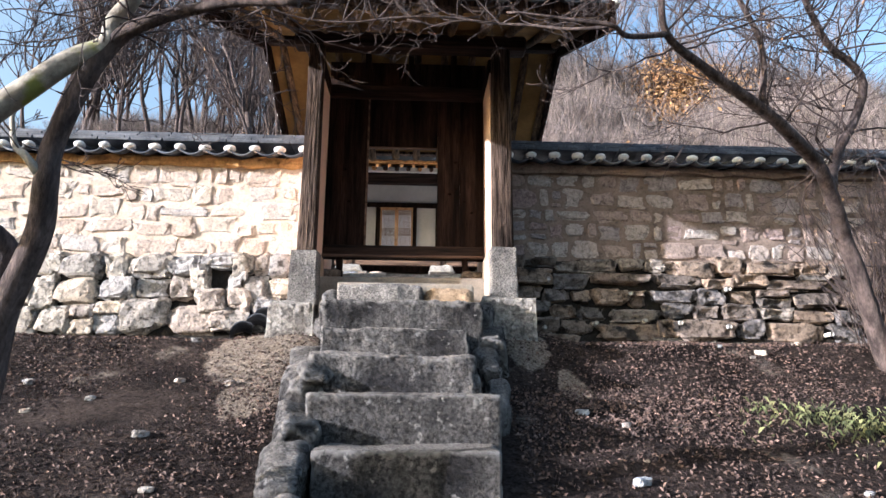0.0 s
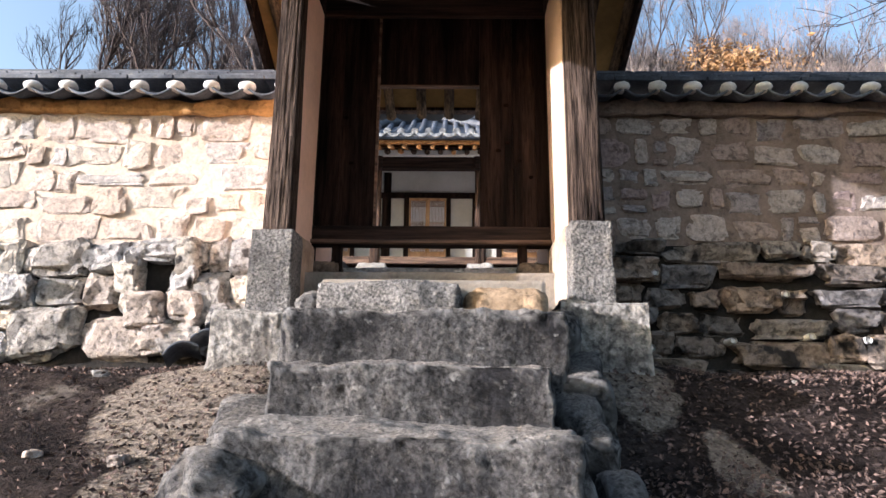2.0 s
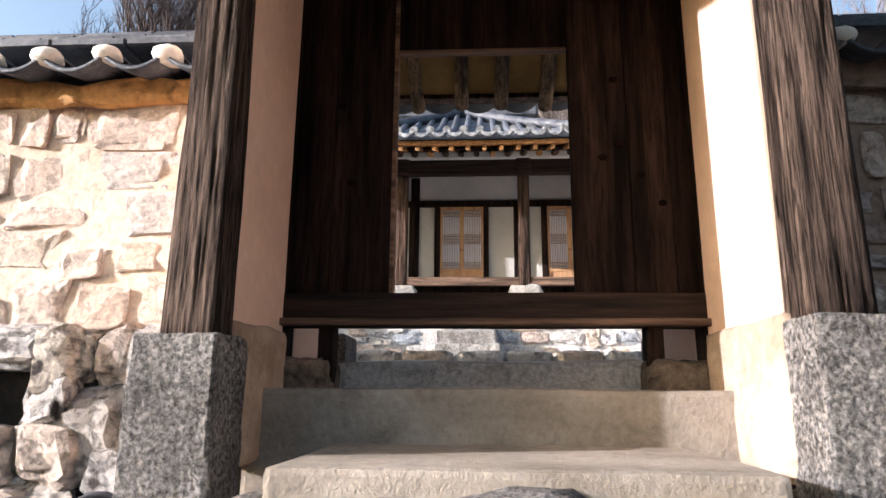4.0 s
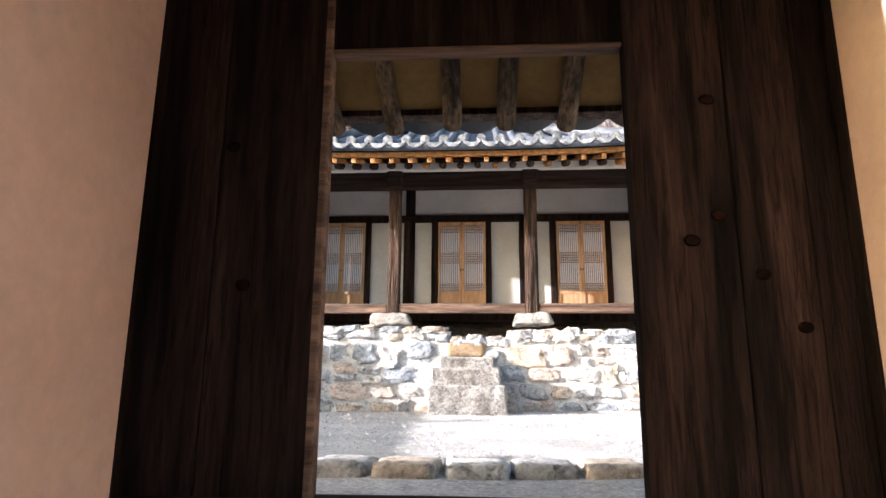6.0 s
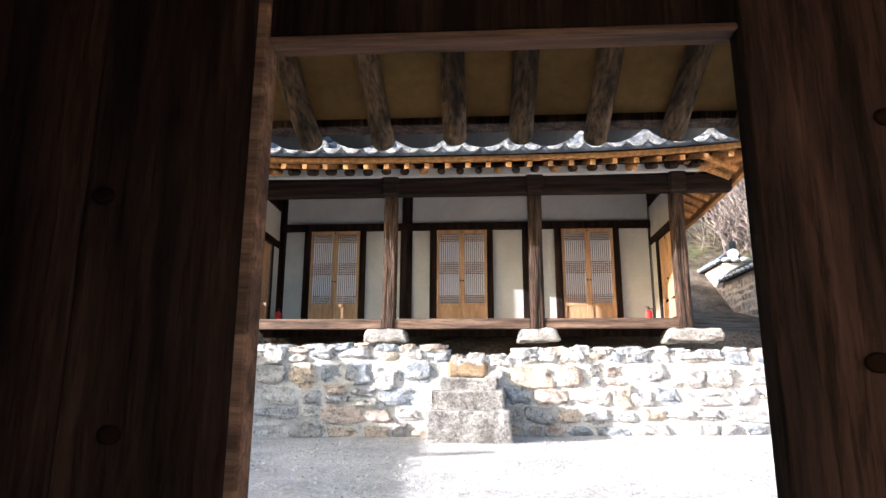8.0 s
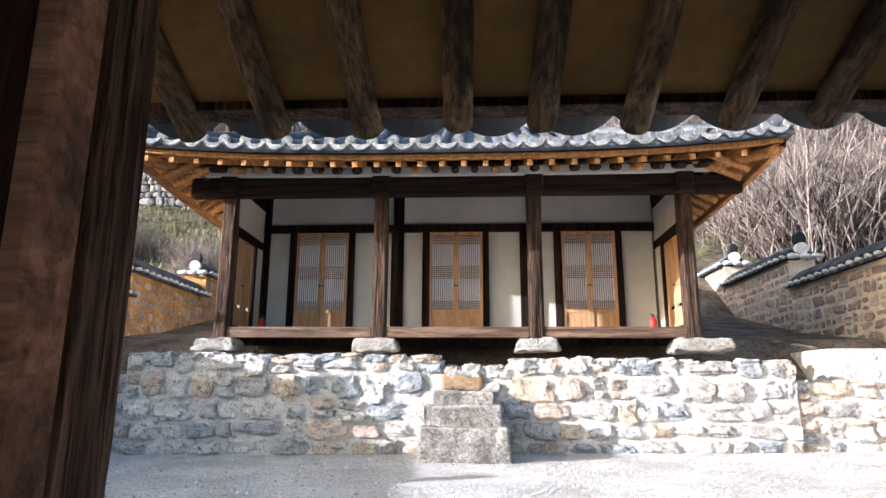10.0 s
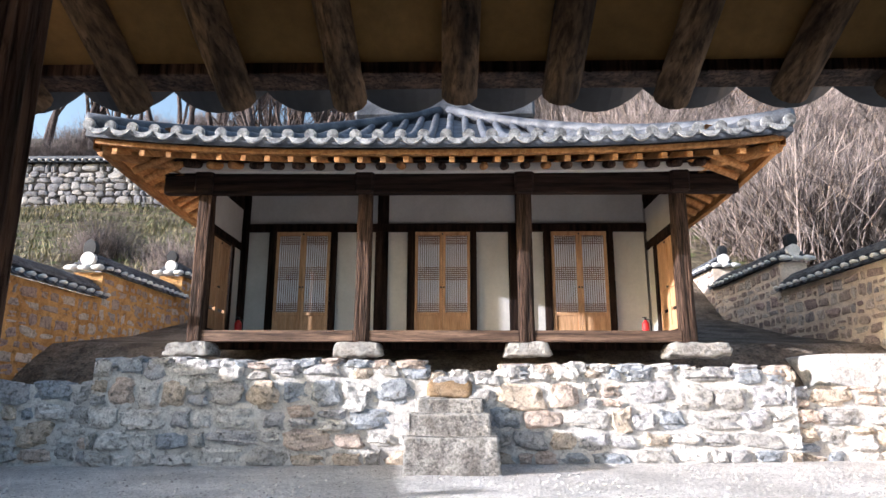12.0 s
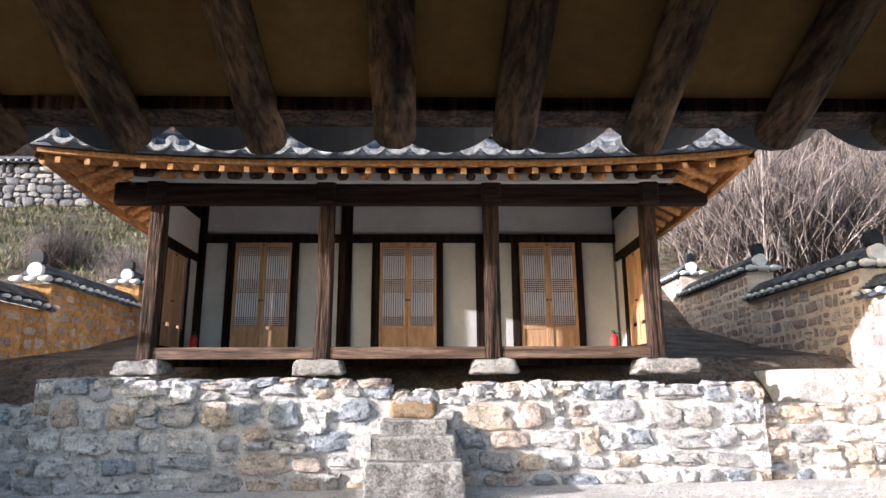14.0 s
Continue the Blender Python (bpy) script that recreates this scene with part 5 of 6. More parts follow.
# eave boards, rafters
def strip_along(y, z0, z1, th, xa, xb, name, mat, label, k=1.0):
    bm = bmesh.new()
    n = 30
    rows = []
    for i in range(n + 1):
        x = xa + (xb - xa) * i / n
        dz = lift(x) * k
        rows.append([bm.verts.new((x, yy, zz + dz)) for yy, zz in ((y, z0), (y + th, z0), (y + th, z1), (y, z1))])
    for a, b in zip(rows, rows[1:]):
        for q in range(4):
            bm.faces.new((a[q], a[(q + 1) % 4], b[(q + 1) % 4], b[q]))
    bm.faces.new(rows[0]); bm.faces.new(rows[-1][::-1])
    bmesh.ops.recalc_face_normals(bm, faces=bm.faces)
    return hp(name, bm, mat, label, parent=hroof)


strip_along(14.28, 6.64, 6.70, 0.07, EX0 + 0.08, EX1 - 0.08, "eave_board", "orangewood", "thin fresh timber eave board")
strip_along(15.0, 6.86, 6.9, 0.06, EX0 + 0.5, EX1 - 0.5, "eave_board", "orangewood", "timber board over the round rafters", 0.7)
strip_along(15.3, 6.795, 6.91, 0.1, -4.0, 3.6, "eave_plaster", "white", "white plaster strip between the rafters", 0.2)
bm = bmesh.new()
for ya, za, yb, zb in ((14.3, 6.71, 14.9, 6.86), (14.86, 6.78, 16.9, 7.36)):
    vs = []
    nn = 24
    for i in range(nn + 1):
        x = EX0 + 0.1 + (EX1 - EX0 - 0.2) * i / nn
        vs.append((bm.verts.new((x, ya, za + lift(x) - 0.0)), bm.verts.new((x, yb, min(zb + lift(x) * 0.5, roof_z(x, yb) - 0.1)))))
    for a, b in zip(vs, vs[1:]):
        bm.faces.new((a[0], b[0], b[1], a[1]))
hp("soffit", bm, "darkwood", "dark boards above the rafters", parent=hroof)
rng = random.Random(3)
x = -4.0
i = 0
while x < 3.5:
    fan = (x - RXC) * 0.06 * max(0, abs(x - RXC) / 4.1) ** 3
    edge = abs(x - RXC) / 4.0
    mat = M["orangewood"] if rng.random() < 0.42 else M["column"]
    me = log_mesh("rafter", (x - fan * 2, 16.9, 7.42), (x + fan, 15.02 + rng.uniform(-0.02, 0.02), 6.765 + lift(x) * 0.5), 0.058, 0.052, mat, 10, i, 0.003)
    part("rafter", me, None, hroof, "round rafter" + (" of fresh orange timber" if mat == M["orangewood"] else " of dark old timber"))
    b_ = bmesh.new()
    xx = x + 0.134 + fan * 1.5
    block(xx - 0.032, xx + 0.032, 14.3, 15.25, 6.555, 6.63, 0.004, bm=b_)
    for v in b_.verts:
        v.co.z += (v.co.y - 14.33) * 0.36 + lift(x)
    hp("flying_rafter", b_, "orangewood", "square flying rafter end of fresh timber", parent=hroof)
    x += 0.268
    i += 1
for side, ex, cx in ((-1, EX0, COLS[0][0]), (1, EX1, COLS[3][1])):
    part("corner_rafter", log_mesh("corner_rafter", (cx - side * -0.1, HY + 0.2, 6.95), (ex - side * 0.12, EY + 0.15, 6.74), 0.1, 0.08, M["orangewood"], 6, 3), None, hroof, "heavy corner rafter of orange timber")
    bm = bmesh.new()
    n = 24
    rows = []
    for q in range(n + 1):
        y = EY + 0.1 + (EY2 - EY - 0.2) * q / n
        z = roof_z(ex, y)
        rows.append([bm.verts.new((ex - side * a, y, z + b)) for a, b in ((0.05, -0.2), (0.12, -0.2), (0.12, -0.08), (0.05, -0.08))])
    for a, b in zip(rows, rows[1:]):
        for k in range(4):
            bm.faces.new((a[k], a[(k + 1) % 4], b[(k + 1) % 4], b[k]))
    bmesh.ops.recalc_face_normals(bm, faces=bm.faces)
    hp("eave_board", bm, "orangewood", "orange timber side eave board", parent=hroof)
    bm = bmesh.new()
    vs = []
    for q in range(n + 1):
        y = EY + 0.1 + (EY2 - EY - 0.2) * q / n
        vs.append((bm.verts.new((ex - side * 0.08, y, roof_z(ex, y) - 0.12)), bm.verts.new((ex - side * 0.95, y, 7.0))))
    for a, b in zip(vs, vs[1:]):
        bm.faces.new((a[0], b[0], b[1], a[1]))
    hp("soffit", bm, "orangewood", "orange timber soffit of the side eave", parent=hroof)
    for q in range(18):
        y = EY + 0.7 + q * 0.3
        part("rafter", log_mesh("rafter", (ex - side * 0.95, y, 6.98), (ex - side * 0.25, y, roof_z(ex, y) - 0.2), 0.055, 0.05, M["orangewood"], 8, q), None, hroof, "round rafter of the side eave")


# ---- fire extinguishers ----
def extinguisher(x, y, z):
    d = thing("fire_extinguisher", "small red fire extinguisher standing on the porch floor", "fire extinguisher", pose(x, y, z), "porch extinguishers")
    bm = bmesh.new()
    bmesh.ops.create_cone(bm, cap_ends=True, segments=18, radius1=0.06, radius2=0.06, depth=0.24)
    bmesh.ops.translate(bm, verts=bm.verts, vec=(0, 0, 0.125))
    r = bmesh.ops.create_cone(bm, cap_ends=True, segments=18, radius1=0.06, radius2=0.022, depth=0.05)
    bmesh.ops.translate(bm, verts=r["verts"], vec=(0, 0, 0.27))
    part("cylinder", bm, M["red"], d, smooth=False)
    part("valve", block(-0.02, 0.02, -0.015, 0.015, 0.22, 0.33, 0.004), M["iron"], d, "black valve")
    part("handle", block(-0.05, 0.02, -0.01, 0.01, 0.335, 0.35, 0.003), M["black"], d, "black squeeze handle")
    pts = [Vector((0.02, -0.01, 0.31)), Vector((0.07, -0.02, 0.3)), Vector((0.085, -0.02, 0.2)), Vector((0.08, -0.02, 0.08))]
    part("hose", tubes("hose", [[(p, 0.009) for p in pts]], M["black"], 6), None, d, "black rubber hose")
    return d


e = extinguisher(-3.22, WY - 0.35, 4.7)
copy_thing(e, pose(2.62, WY - 0.35, 4.7))
for o in scene.objects:
    if o.name.startswith("fire_extinguisher"):
        o.scale = (0.85, 0.85, 0.85)


# ---- stepped side walls of the courtyard ----
def side_wall(x, segments, facing, mortar, label, seed):
    """Stretches of (y0, y1, eave height); facing +1 looks towards +x."""
    for k, (y0, y1, ez) in enumerate(segments):
        rng = random.Random(seed * 10 + k)
        L = y1 - y0
        foot = min(ground_z(x, y0), ground_z(x, y1)) - 0.2
        w = tagged(new("wall_east" if facing < 0 else "wall_west", mesh_of("wall", block(x - 0.25, x + 0.25, y0, y1, foot, ez - 0.04), M[mortar])), label, "", "", "structure")
        # local frame: u runs along the wall, out of the face is local -y
        if facing > 0:
            mat_ = pose(x + 0.25, y0, 0, 0, 0, 90)
            cap = pose(x, y0, ez, 0, 0, 90)
        else:
            mat_ = pose(x - 0.25, y1, 0, 0, 0, -90)
            cap = pose(x, y1, ez, 0, 0, -90)
        low = max(foot, 3.1)
        # Reuses the brown stone whose colour already carries the front wall's shade.
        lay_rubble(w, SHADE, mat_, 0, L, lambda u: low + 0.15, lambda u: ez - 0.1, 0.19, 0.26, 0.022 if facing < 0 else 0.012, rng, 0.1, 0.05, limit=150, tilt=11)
        wall_cap(w, cap, L, 0.3, rng, ends=-1 if facing > 0 else 1, both=False)


# West stretches before y 14.6 are unseen; their heights shape the yard's shadow.
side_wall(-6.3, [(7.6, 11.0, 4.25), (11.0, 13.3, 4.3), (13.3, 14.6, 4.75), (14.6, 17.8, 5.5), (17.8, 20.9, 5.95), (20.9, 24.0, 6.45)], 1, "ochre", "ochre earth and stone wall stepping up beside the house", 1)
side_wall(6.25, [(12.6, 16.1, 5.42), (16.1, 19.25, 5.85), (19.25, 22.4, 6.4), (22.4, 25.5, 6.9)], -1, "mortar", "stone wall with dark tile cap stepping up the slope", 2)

# retaining wall high on the slope
hw = part("wall_hill", block(-34, -3, 38.4, 39.4, 10, 15.6), M["darkgap"], label="grey cobble retaining wall on the hillside", kind="structure")
bmw = random.Random(8)
COB = stone_meshes(6, M["cobble"], 9, 0.6, 0.3, sub=2)
lay_rubble(hw, COB, pose(0, 38.4, 0), -27, -10, lambda u: 13.0, lambda u: 15.6, 0.36, 0.5, 0.06, bmw, 0.3, 0.01, limit=300)
wall_cap(hw, pose(-30, 38.9, 15.65) @ Matrix.Scale(1.6, 4), 14, 0.4, bmw, both=False)


# ---- trees ----
def tree_mesh(seed, height, r, depth=5, twist=0.2, mat="twig", spread=0.55, sides=4):
    rng = random.Random(seed)
    paths = []
    grow(paths, Vector((0, 0, 0)), Vector((rng.uniform(-0.1, 0.1), rng.uniform(-0.1, 0.1), 1)), r, height * 0.4, depth, rng, spread, 0.35, twist, (2, 3), 0.68, 0.006)
    thick = [q for q in paths if q[0][1] > 0.03]
    thin = [q for q in paths if q[0][1] <= 0.03]
    return tubes("trunk", thick or paths[:1], M["bark"], 5), tubes("branches", thin, M[mat], 3)


KINDS = [tree_mesh(s, 9 + (s % 3) * 2, 0.13 + 0.03 * (s % 3)) for s in range(6)]
# Trees for the right slope, twig colour paled to stand for sunlight.
PALE_KINDS = [tree_mesh(s + 20, 9 + (s % 3) * 2, 0.12, mat="suntwig") for s in range(4)]
rng = random.Random(44)


def plant_tree(x, y, kind, scale, kinds=KINDS):
    t = thing("tree", "bare leafless tree on the hillside", "tree", pose(x, y, ground_z(x, y) - 0.2, rng.uniform(-4, 4), rng.uniform(-4, 4), rng.uniform(0, 360)) @ Matrix.Scale(scale, 4), "hillside trees")
    part("trunk", kinds[kind % len(kinds)][0], None, t)
    part("crown", kinds[kind % len(kinds)][1], None, t)


for i in range(64):
    x = rng.uniform(-26, -1.0)
    y = rng.uniform(40, 66)
    plant_tree(x, y, rng.randrange(6), rng.uniform(1.0, 1.6))
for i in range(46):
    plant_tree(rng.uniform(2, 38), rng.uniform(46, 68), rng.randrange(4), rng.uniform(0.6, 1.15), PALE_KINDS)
for i in range(16):
    plant_tree(rng.uniform(-11, -3.5), rng.uniform(28, 37), rng.randrange(6), rng.uniform(0.7, 1.1))


def shrub_mesh(seed, n=330, h=1.8):
    rng = random.Random(seed)
    paths = []
    for i in range(n):
        p = Vector((rng.gauss(0, 0.5), rng.gauss(0, 0.5), 0))
        d = Vector((rng.uniform(-0.7, 0.7), rng.uniform(-0.7, 0.7), 1)).normalized()
        L = h * rng.uniform(0.4, 1.05)
        q, path = p.copy(), [(p.copy(), 0.009)]
        for k in range(3):
            d = (d + Vector((rng.uniform(-1, 1), rng.uniform(-1, 1), rng.uniform(-0.3, 0.2))) * 0.35).normalized()
            q = q + d * L / 3
            path.append((q.copy(), 0.008 - 0.002 * k))
            if k < 2:
                for z in range(2):
                    s = (d + Vector((rng.uniform(-1, 1), rng.uniform(-1, 1), rng.uniform(-0.5, 0.6))) * 0.8).normalized()
                    paths.append([(q.copy(), 0.005), (q + s * L * 0.3, 0.003)])
        paths.append(path)
    return tubes("stems", paths, M["brush"], 3)


SHRUBS = [shrub_mesh(s) for s in range(5)]


def plant_shrub(x, y, s):
    ob = new("shrub", SHRUBS[rng.randrange(5)])
    ob.matrix_world = pose(x, y, ground_z(x, y) - 0.1, 0, 0, rng.uniform(0, 360)) @ Matrix.Diagonal((s, s, s * rng.uniform(0.8, 1.3), 1))
    tagged(ob, "dense leafless thicket of dry stems on the slope", "shrub", "slope shrubs")


for i in range(225):
    y = 24.5 + 36 * rng.random() ** 1.25
    x = rng.uniform(4.2, 10 + y * 0.55)
    if 36 < y < 51 and abs((x - 0.3) / (y - 0.8) - 0.41) < 0.085:
        continue
    plant_shrub(x, y, rng.uniform(1.1, 2.0) * (1 + (y - 24) * 0.02))
for i in range(60):
    y = rng.uniform(40.5, 64)
    plant_shrub(rng.uniform(-30, 3), y, rng.uniform(0.8, 1.5))
for i in range(4):
    plant_shrub(rng.uniform(-11, -7.4), rng.uniform(22, 28), rng.uniform(0.4, 0.7))


def leaf_cards(name, centres, size, mat, rng, fold=0.35):
    """Small folded leaves, two triangles and a crease each."""
    verts, faces = [], []
    for c in centres:
        e = Euler((rng.uniform(-1, 1) * 1.4, rng.uniform(-1, 1) * 1.4, rng.uniform(0, 6.3))).to_matrix()
        s = size * rng.uniform(0.6, 1.3)
        b = len(verts)
        for q in ((-0.5, 0, fold * 0.3), (0, -1, 0), (0.5, 0, fold * 0.3), (0, 1, 0)):
            verts.append(tuple(Vector(c) + e @ (Vector(q) * s)))
        faces += [(b, b + 1, b + 3), (b + 1, b + 2, b + 3)]
    me = bpy.data.meshes.new(name)
    me.from_pydata(verts, [], faces)
    me.materials.append(mat)
    return me


t = thing("oak_tree", "rounded oak with dry orange-brown leaves on the slope", "tree", pose(20.4, 50, ground_z(20.4, 50) - 3.6) @ Matrix.Scale(2.3, 4))
rng = random.Random(71)
paths = []
grow(paths, Vector((0, 0, 0)), Vector((0, 0, 1)), 0.16, 2.2, 4, rng, 0.8, 0.1, 0.3)
part("trunk", tubes("trunk", paths, M["bark"], 5), None, t)
cs = []
for k in range(95):
    a, b = rng.uniform(0, 6.28), rng.uniform(-0.6, 1.5)
    r = 2.5 * rng.uniform(0.55, 1.0)
    c = Vector((math.cos(a) * math.cos(b) * r * 1.25, math.sin(a) * math.cos(b) * r, 1.6 + math.sin(b) * r * 0.85))
    for z in range(150):
        cs.append(c + Vector((rng.gauss(0, 0.33), rng.gauss(0, 0.33), rng.gauss(0, 0.26))))
part("crown", leaf_cards("crown", cs, 0.08, M["oak"], rng), None, t, "crown of dry orange leaves")


def limb(points, r0, r1, wob=0.02, seed=0):
    """A smooth limb through a few points."""
    out = []
    P = [Vector(p) for p in points]
    P = [P[0] * 2 - P[1]] + P + [P[-1] * 2 - P[-2]]
    n = len(P) - 3
    for i in range(n):
        for k in range(6):
            t = k / 6
            a, b, c, d = P[i:i + 4]
            q = 0.5 * ((2 * b) + (c - a) * t + (2 * a - 5 * b + 4 * c - d) * t * t + (3 * b - a - 3 * c + d) * t ** 3)
            f = (i + t) / n
            out.append((q + noise.noise_vector(q * 3 + Vector((seed, 0, 0))) * wob, r0 + (r1 - r0) * f))
    out.append((P[-2], r1))
    return out


def near_tree(name, label, limbs, seed, twig_at, mat_main="bark", twig_len=0.5, depth=3):
    rng = random.Random(seed)
    t = thing(name, label, "tree", Matrix.Translation(limbs[0][0][0][0]))
    inv = t.matrix_world.inverted()
    for k, (lb, mat) in enumerate(limbs):
        part("trunk" if k == 0 else "limb", tubes("limb", [lb], M[mat], 10), None, t, "smooth pale limb" if mat == "barklight" else "dark rough limb").matrix_local = inv
    paths = []
    for li, f0, f1, count, L, r in twig_at:
        lb = limbs[li][0]
        for k in range(count):
            f = rng.uniform(f0, f1)
            p, rad = lb[int(f * (len(lb) - 1))]
            d = Vector((rng.uniform(-1, 1), rng.uniform(-0.7, 0.7), rng.uniform(-0.25, 1))).normalized()
            grow(paths, p.copy(), d, r, L * rng.uniform(0.6, 1.2), depth, rng, 0.7, 0.1, 0.35, (1, 3), 0.7, 0.0016)
    part("crown", tubes("crown", paths, M["twig"], 4), None, t, "tangle of thin bare twigs").matrix_local = inv
    return t, [q[-1][0] for q in paths]


near_tree("garden_tree", "leaning bare tree beside the stairs with a forked pale trunk", [
    (limb([(-1.5, 3.4, 0.8), (-1.36, 3.35, 1.7), (-1.289, 3.3, 1.994), (-1.19, 3.25, 2.253), (-1.166, 3.2, 2.42), (-1.16, 3.2, 2.6), (-1.047, 3.15, 2.85), (-0.95, 3.15, 3.03), (-0.81, 3.1, 3.08), (-0.66, 3.1, 3.14), (-0.45, 3.05, 3.15), (-0.2, 3.0, 3.12)], 0.062, 0.016), "bark"),
    (limb([(-1.6, 3.05, 2.35), (-1.36, 3.1, 2.664), (-1.21, 3.1, 2.808), (-1.095, 3.12, 2.918), (-0.989, 3.15, 3.0), (-0.97, 3.15, 3.1), (-0.87, 3.1, 3.225), (-0.75, 3.0, 3.6)], 0.05, 0.03), "barklight"),
    (limb([(-1.5, 3.35, 1.0), (-1.37, 3.3, 1.93), (-1.36, 3.3, 2.2), (-1.6, 3.05, 2.35)], 0.06, 0.05), "bark"),
    (limb([(-1.17, 3.2, 2.42), (-1.22, 3.15, 2.52), (-1.3, 3.2, 2.6), (-1.36, 3.25, 2.75)], 0.02, 0.008), "barklight")],
    3, [(0, 0.6, 1.0, 22, 0.42, 0.005), (1, 0.75, 1.0, 9, 0.5, 0.006), (3, 0.4, 1.0, 3, 0.25, 0.004), (1, 0.2, 0.6, 5, 0.35, 0.005)])
rt, tips = near_tree("garden_tree", "bare arching tree with a few dry leaves by the wall", [
    (limb([(4.15, 5.95, 1.8), (4.1, 5.95, 2.04), (3.98, 5.9, 2.49), (3.8, 5.8, 2.95), (3.46, 5.5, 3.42), (3.07, 5.2, 3.58), (2.55, 4.9, 3.76), (2.18, 4.7, 3.88), (1.88, 4.5, 3.97), (1.83, 4.4, 4.4)], 0.085, 0.018), "bark"),
    (limb([(3.6, 5.6, 3.3), (3.75, 5.7, 3.6), (4.08, 5.7, 4.28), (3.61, 5.5, 4.63), (3.3, 5.3, 5.11)], 0.05, 0.02), "bark"),
    (limb([(2.75, 5.0, 3.7), (2.8, 5.0, 4.2), (2.6, 4.9, 4.7), (2.9, 4.7, 5.2)], 0.028, 0.012), "bark"),
    (limb([(1.88, 4.5, 3.96), (1.58, 4.4, 3.875), (1.44, 4.3, 3.89), (1.16, 4.3, 3.92), (0.8, 4.3, 3.95)], 0.022, 0.007), "bark"),
    (limb([(1.44, 4.35, 3.9), (0.9, 4.55, 4.02), (0.3, 4.6, 4.1), (-0.35, 4.65, 4.06), (-0.9, 4.55, 4.14)], 0.011, 0.004), "bark")],
    8, [(4, 0.1, 1.0, 26, 0.45, 0.005), (0, 0.45, 1.0, 22, 0.6, 0.008), (1, 0.2, 1.0, 34, 0.7, 0.009), (2, 0.3, 1.0, 20, 0.6, 0.007), (3, 0.2, 1.0, 6, 0.35, 0.005), (0, 0.3, 0.5, 7, 0.4, 0.006)])
rng = random.Random(17)
part("leaves", leaf_cards("leaves", [rng.choice(tips) + Vector((rng.gauss(0, 0.02), rng.gauss(0, 0.02), -0.02)) for k in range(110)], 0.022, M["oak"], rng), None, rt, "few dry brown leaves").matrix_local = rt.matrix_world.inverted()

# bush at the foot of the right-hand tree
bush_mesh = SHRUBS[0].copy()
bush_mesh.materials[0] = M["twig"]
bush = new("bush", bush_mesh)
bush.matrix_world = pose(5.0, 6.45, ground_z(5.0, 6.45) - 0.05) @ Matrix.Diagonal((0.6, 0.5, 1.05, 1))
tagged(bush, "tall brown leafless bush against the wall", "bush")


# ---- litter, stones and grass on the slope ----
rng = random.Random(21)
cs = []
for k in range(130000):
    x, y = rng.uniform(-4.5, 5.5), rng.uniform(1.5, 6.9)
    if -0.55 < x < 0.85 and y > 3:
        continue
    if rng.random() > 0.3 + 0.9 * noise.noise(Vector((x * 0.9, y * 0.9, 9))) + 0.25:
        continue
    cs.append((x, y, ground_z(x, y) + rng.uniform(0.004, 0.02)))
me = leaf_cards("leaf_litter", cs, 0.014, M["litter"], rng, 0.8)
tagged(new("leaf_litter", me), "dry brown fallen leaves on the slope", "leaf litter", kind="stuff")
for k in range(36):
    x, y = rng.uniform(-3.6, 4.2), rng.uniform(3.2, 6.8)
    if -0.6 < x < 0.95:
        continue
    s = rng.uniform(0.015, 0.05)
    ob = new("pebble", (TERR if rng.random() < 0.5 else LOWER)[rng.randrange(12)])
    ob.matrix_world = pose(x, y, ground_z(x, y) + s * 0.2, 0, 0, rng.uniform(0, 180)) @ Matrix.Diagonal((s * 2, s * 1.4, s, 1))
    tagged(ob, "small loose pebble on the slope", "pebble", "slope pebbles")
verts, faces = [], []
for k in range(700):
    cx, cy = rng.choice([(2.75, 4.95), (3.0, 4.9), (3.3, 4.8), (3.1, 4.65), (3.6, 4.6)])
    x, y = cx + rng.gauss(0, 0.24), cy + rng.gauss(0, 0.16)
    z = ground_z(x, y)
    a, h = rng.uniform(0, 6.28), rng.uniform(0.025, 0.07)
    dx, dy = math.cos(a), math.sin(a)
    b = len(verts)
    verts += [(x - dy * 0.002, y + dx * 0.002, z), (x + dy * 0.002, y - dx * 0.002, z), (x + dx * h * 0.3 + dy * 0.001, y + dy * h * 0.3 - dx * 0.001, z + h * 0.75), (x + dx * h * 0.8, y + dy * h * 0.8, z + h * 0.85)]
    faces += [(b, b + 1, b + 2), (b + 1, b + 3, b + 2)]
me = bpy.data.meshes.new("grass")
me.from_pydata(verts, [], faces)
me.materials.append(M["green"])
tagged(new("grass", me), "tufts of green grass on the slope", "grass", kind="stuff")

verts, faces = [], []
for k in range(16000):
    x, y = rng.uniform(-24, -4), rng.uniform(24, 38.3)
    if noise.noise(Vector((x * 0.6, y * 0.6, 4))) < rng.uniform(-0.5, 0.3):
        continue
    z = ground_z(x, y)
    a, h, w = rng.uniform(0, 6.28), rng.uniform(0.1, 0.3), 0.03
    dx, dy = math.cos(a), math.sin(a)
    b = len(verts)
    verts += [(x - dy * w, y + dx * w, z - 0.03), (x + dy * w, y - dx * w, z - 0.03), (x + dx * h * 0.5, y + dy * h * 0.5, z + h)]
    faces.append((b, b + 1, b + 2))
me = bpy.data.meshes.new("hill_grass")
me.from_pydata(verts, [], faces)
me.materials.append(M["drygrass"])
tagged(new("hill_grass", me), "short dry and green grass on the hillside", "grass", kind="stuff")

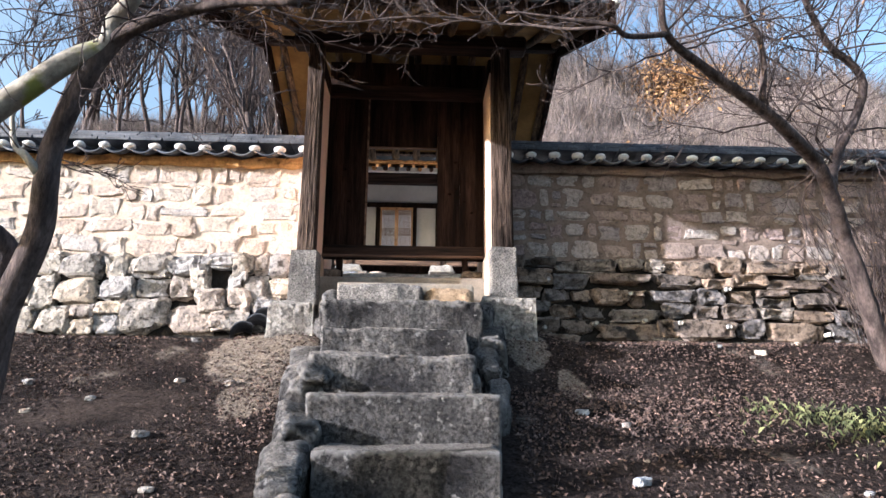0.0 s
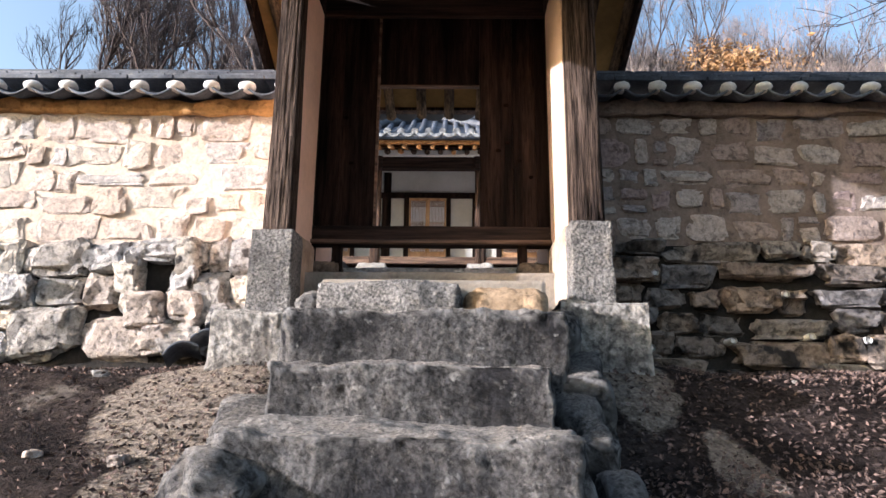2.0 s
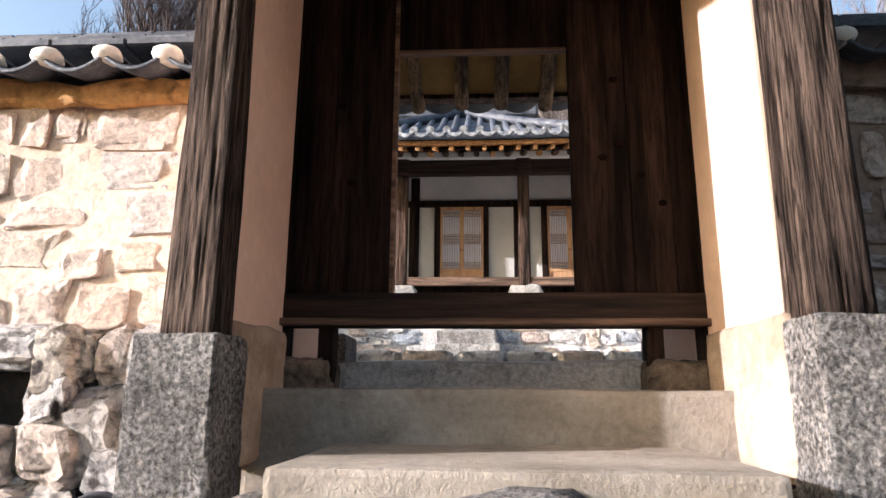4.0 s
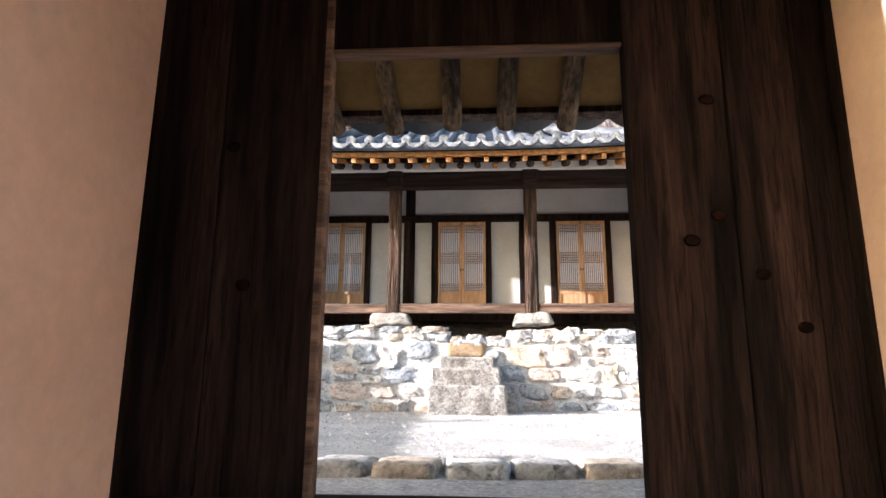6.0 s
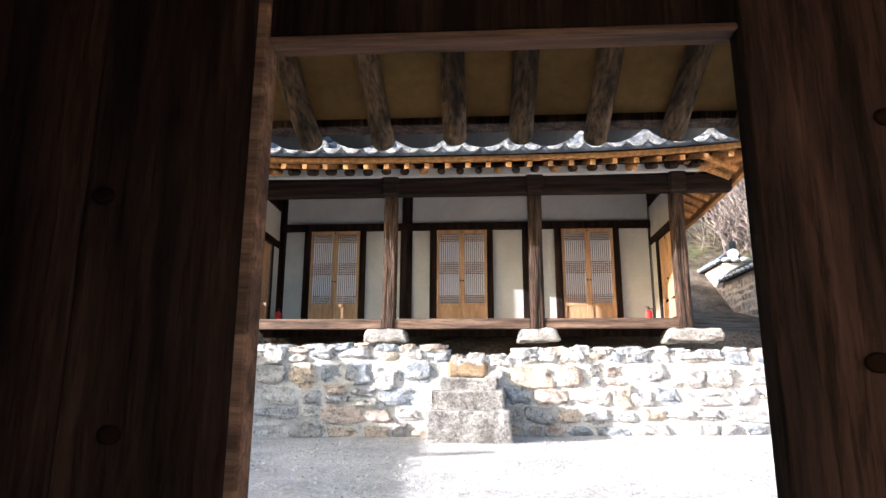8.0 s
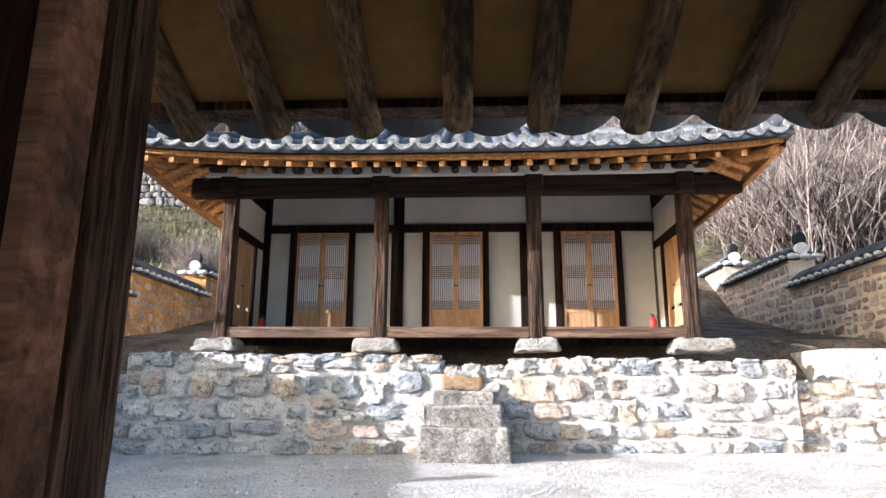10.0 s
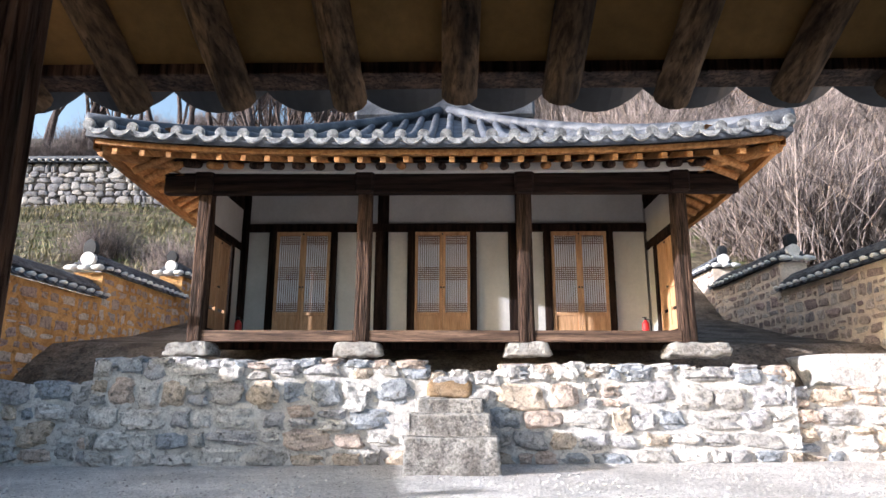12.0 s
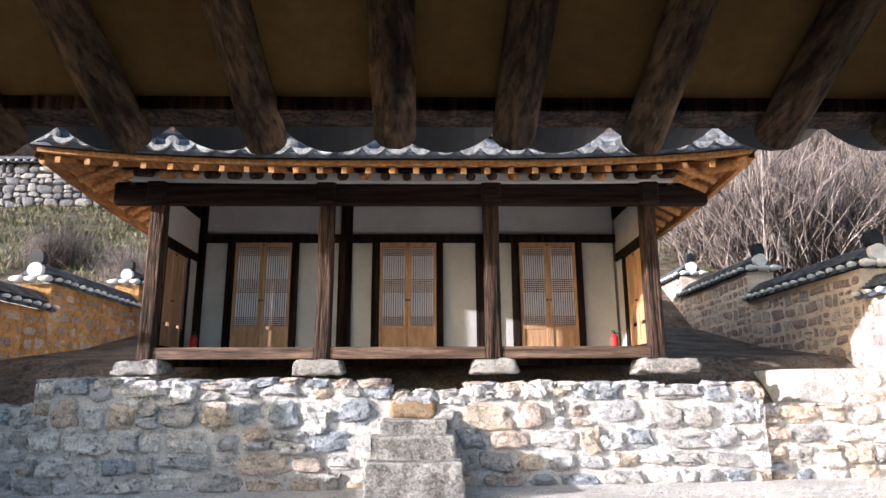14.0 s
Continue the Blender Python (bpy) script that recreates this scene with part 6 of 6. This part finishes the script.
# loose gravel on the yard
rng = random.Random(63)
verts, faces = [], []
for k in range(9000):
    x, y = rng.uniform(-4.6, 5.6), 9.6 + 4.9 * rng.random()
    if noise.noise(Vector((x * 0.8, y * 0.8, 2))) < rng.uniform(-0.5, 0.25):
        continue
    z, r, b = ground_z(x, y), 0.008 + 0.02 * rng.random() ** 4, len(verts)
    for q in ((-1, -0.6, -0.3), (0.9, -0.8, -0.3), (0.8, 0.9, -0.3), (-0.9, 0.7, -0.3), (0.1, 0, 0.7)):
        verts.append((x + q[0] * r * rng.uniform(0.6, 1.3), y + q[1] * r * rng.uniform(0.6, 1.3), z + q[2] * r))
    faces += [(b, b + 1, b + 4), (b + 1, b + 2, b + 4), (b + 2, b + 3, b + 4), (b + 3, b, b + 4)]
me = bpy.data.meshes.new("gravel")
me.from_pydata(verts, [], faces)
me.materials.append(M["gravel"])
tagged(new("gravel", me), "small pale loose gravel on the yard", "gravel", kind="stuff")

# drain pipes in the foot of the right-hand wall
PIPE = half_round(0.02, 0.1, M["lime"], "drain_pipe", 0.006)
bm = bmesh.new()
bmesh.ops.create_cone(bm, cap_ends=False, segments=14, radius1=0.022, radius2=0.022, depth=0.12)
bmesh.ops.create_cone(bm, cap_ends=True, segments=14, radius1=0.015, radius2=0.015, depth=0.1)
bmesh.ops.rotate(bm, verts=bm.verts, matrix=Matrix.Rotation(math.pi / 2, 3, "X"))
PIPE = mesh_of("drain_pipe", bm, M["lime"])
for x, z in ((1.55, 2.75), (2.35, 2.62), (2.0, 2.33), (2.48, 2.36), (2.82, 2.34), (3.32, 2.68), (3.3, 2.31), (1.5, 2.28), (4.3, 2.25)):
    ob = new("drain_pipe", PIPE)
    ob.matrix_world = pose(x, 6.93, z, -3)
    tagged(ob, "short grey drain pipe end in the rubble wall", "drain pipe", "drain pipes")
# broken roof tiles leaning by the post footing
for k, (x, y, z, a) in enumerate(((-1.17, 6.72, 2.3, 25), (-1.3, 6.66, 2.22, 12), (-1.1, 6.75, 2.36, 40))):
    ob = part("loose_tile", scallop(0.2, 0.24, 0.05, 0.016, 0.03), M["tile"], smooth=True)
    ob.matrix_world = pose(x, y, z, 10, 150 + a, 20)
    tagged(ob, "loose curved grey tile leaning by the footing", "roof tile", "loose tiles")


# ---- the whole place at its true size ----
for ob in list(scene.objects):
    if ob.parent is None and ob.type in {"MESH", "EMPTY"}:
        ob.matrix_basis = Matrix.Scale(TRUE, 4) @ ob.matrix_basis
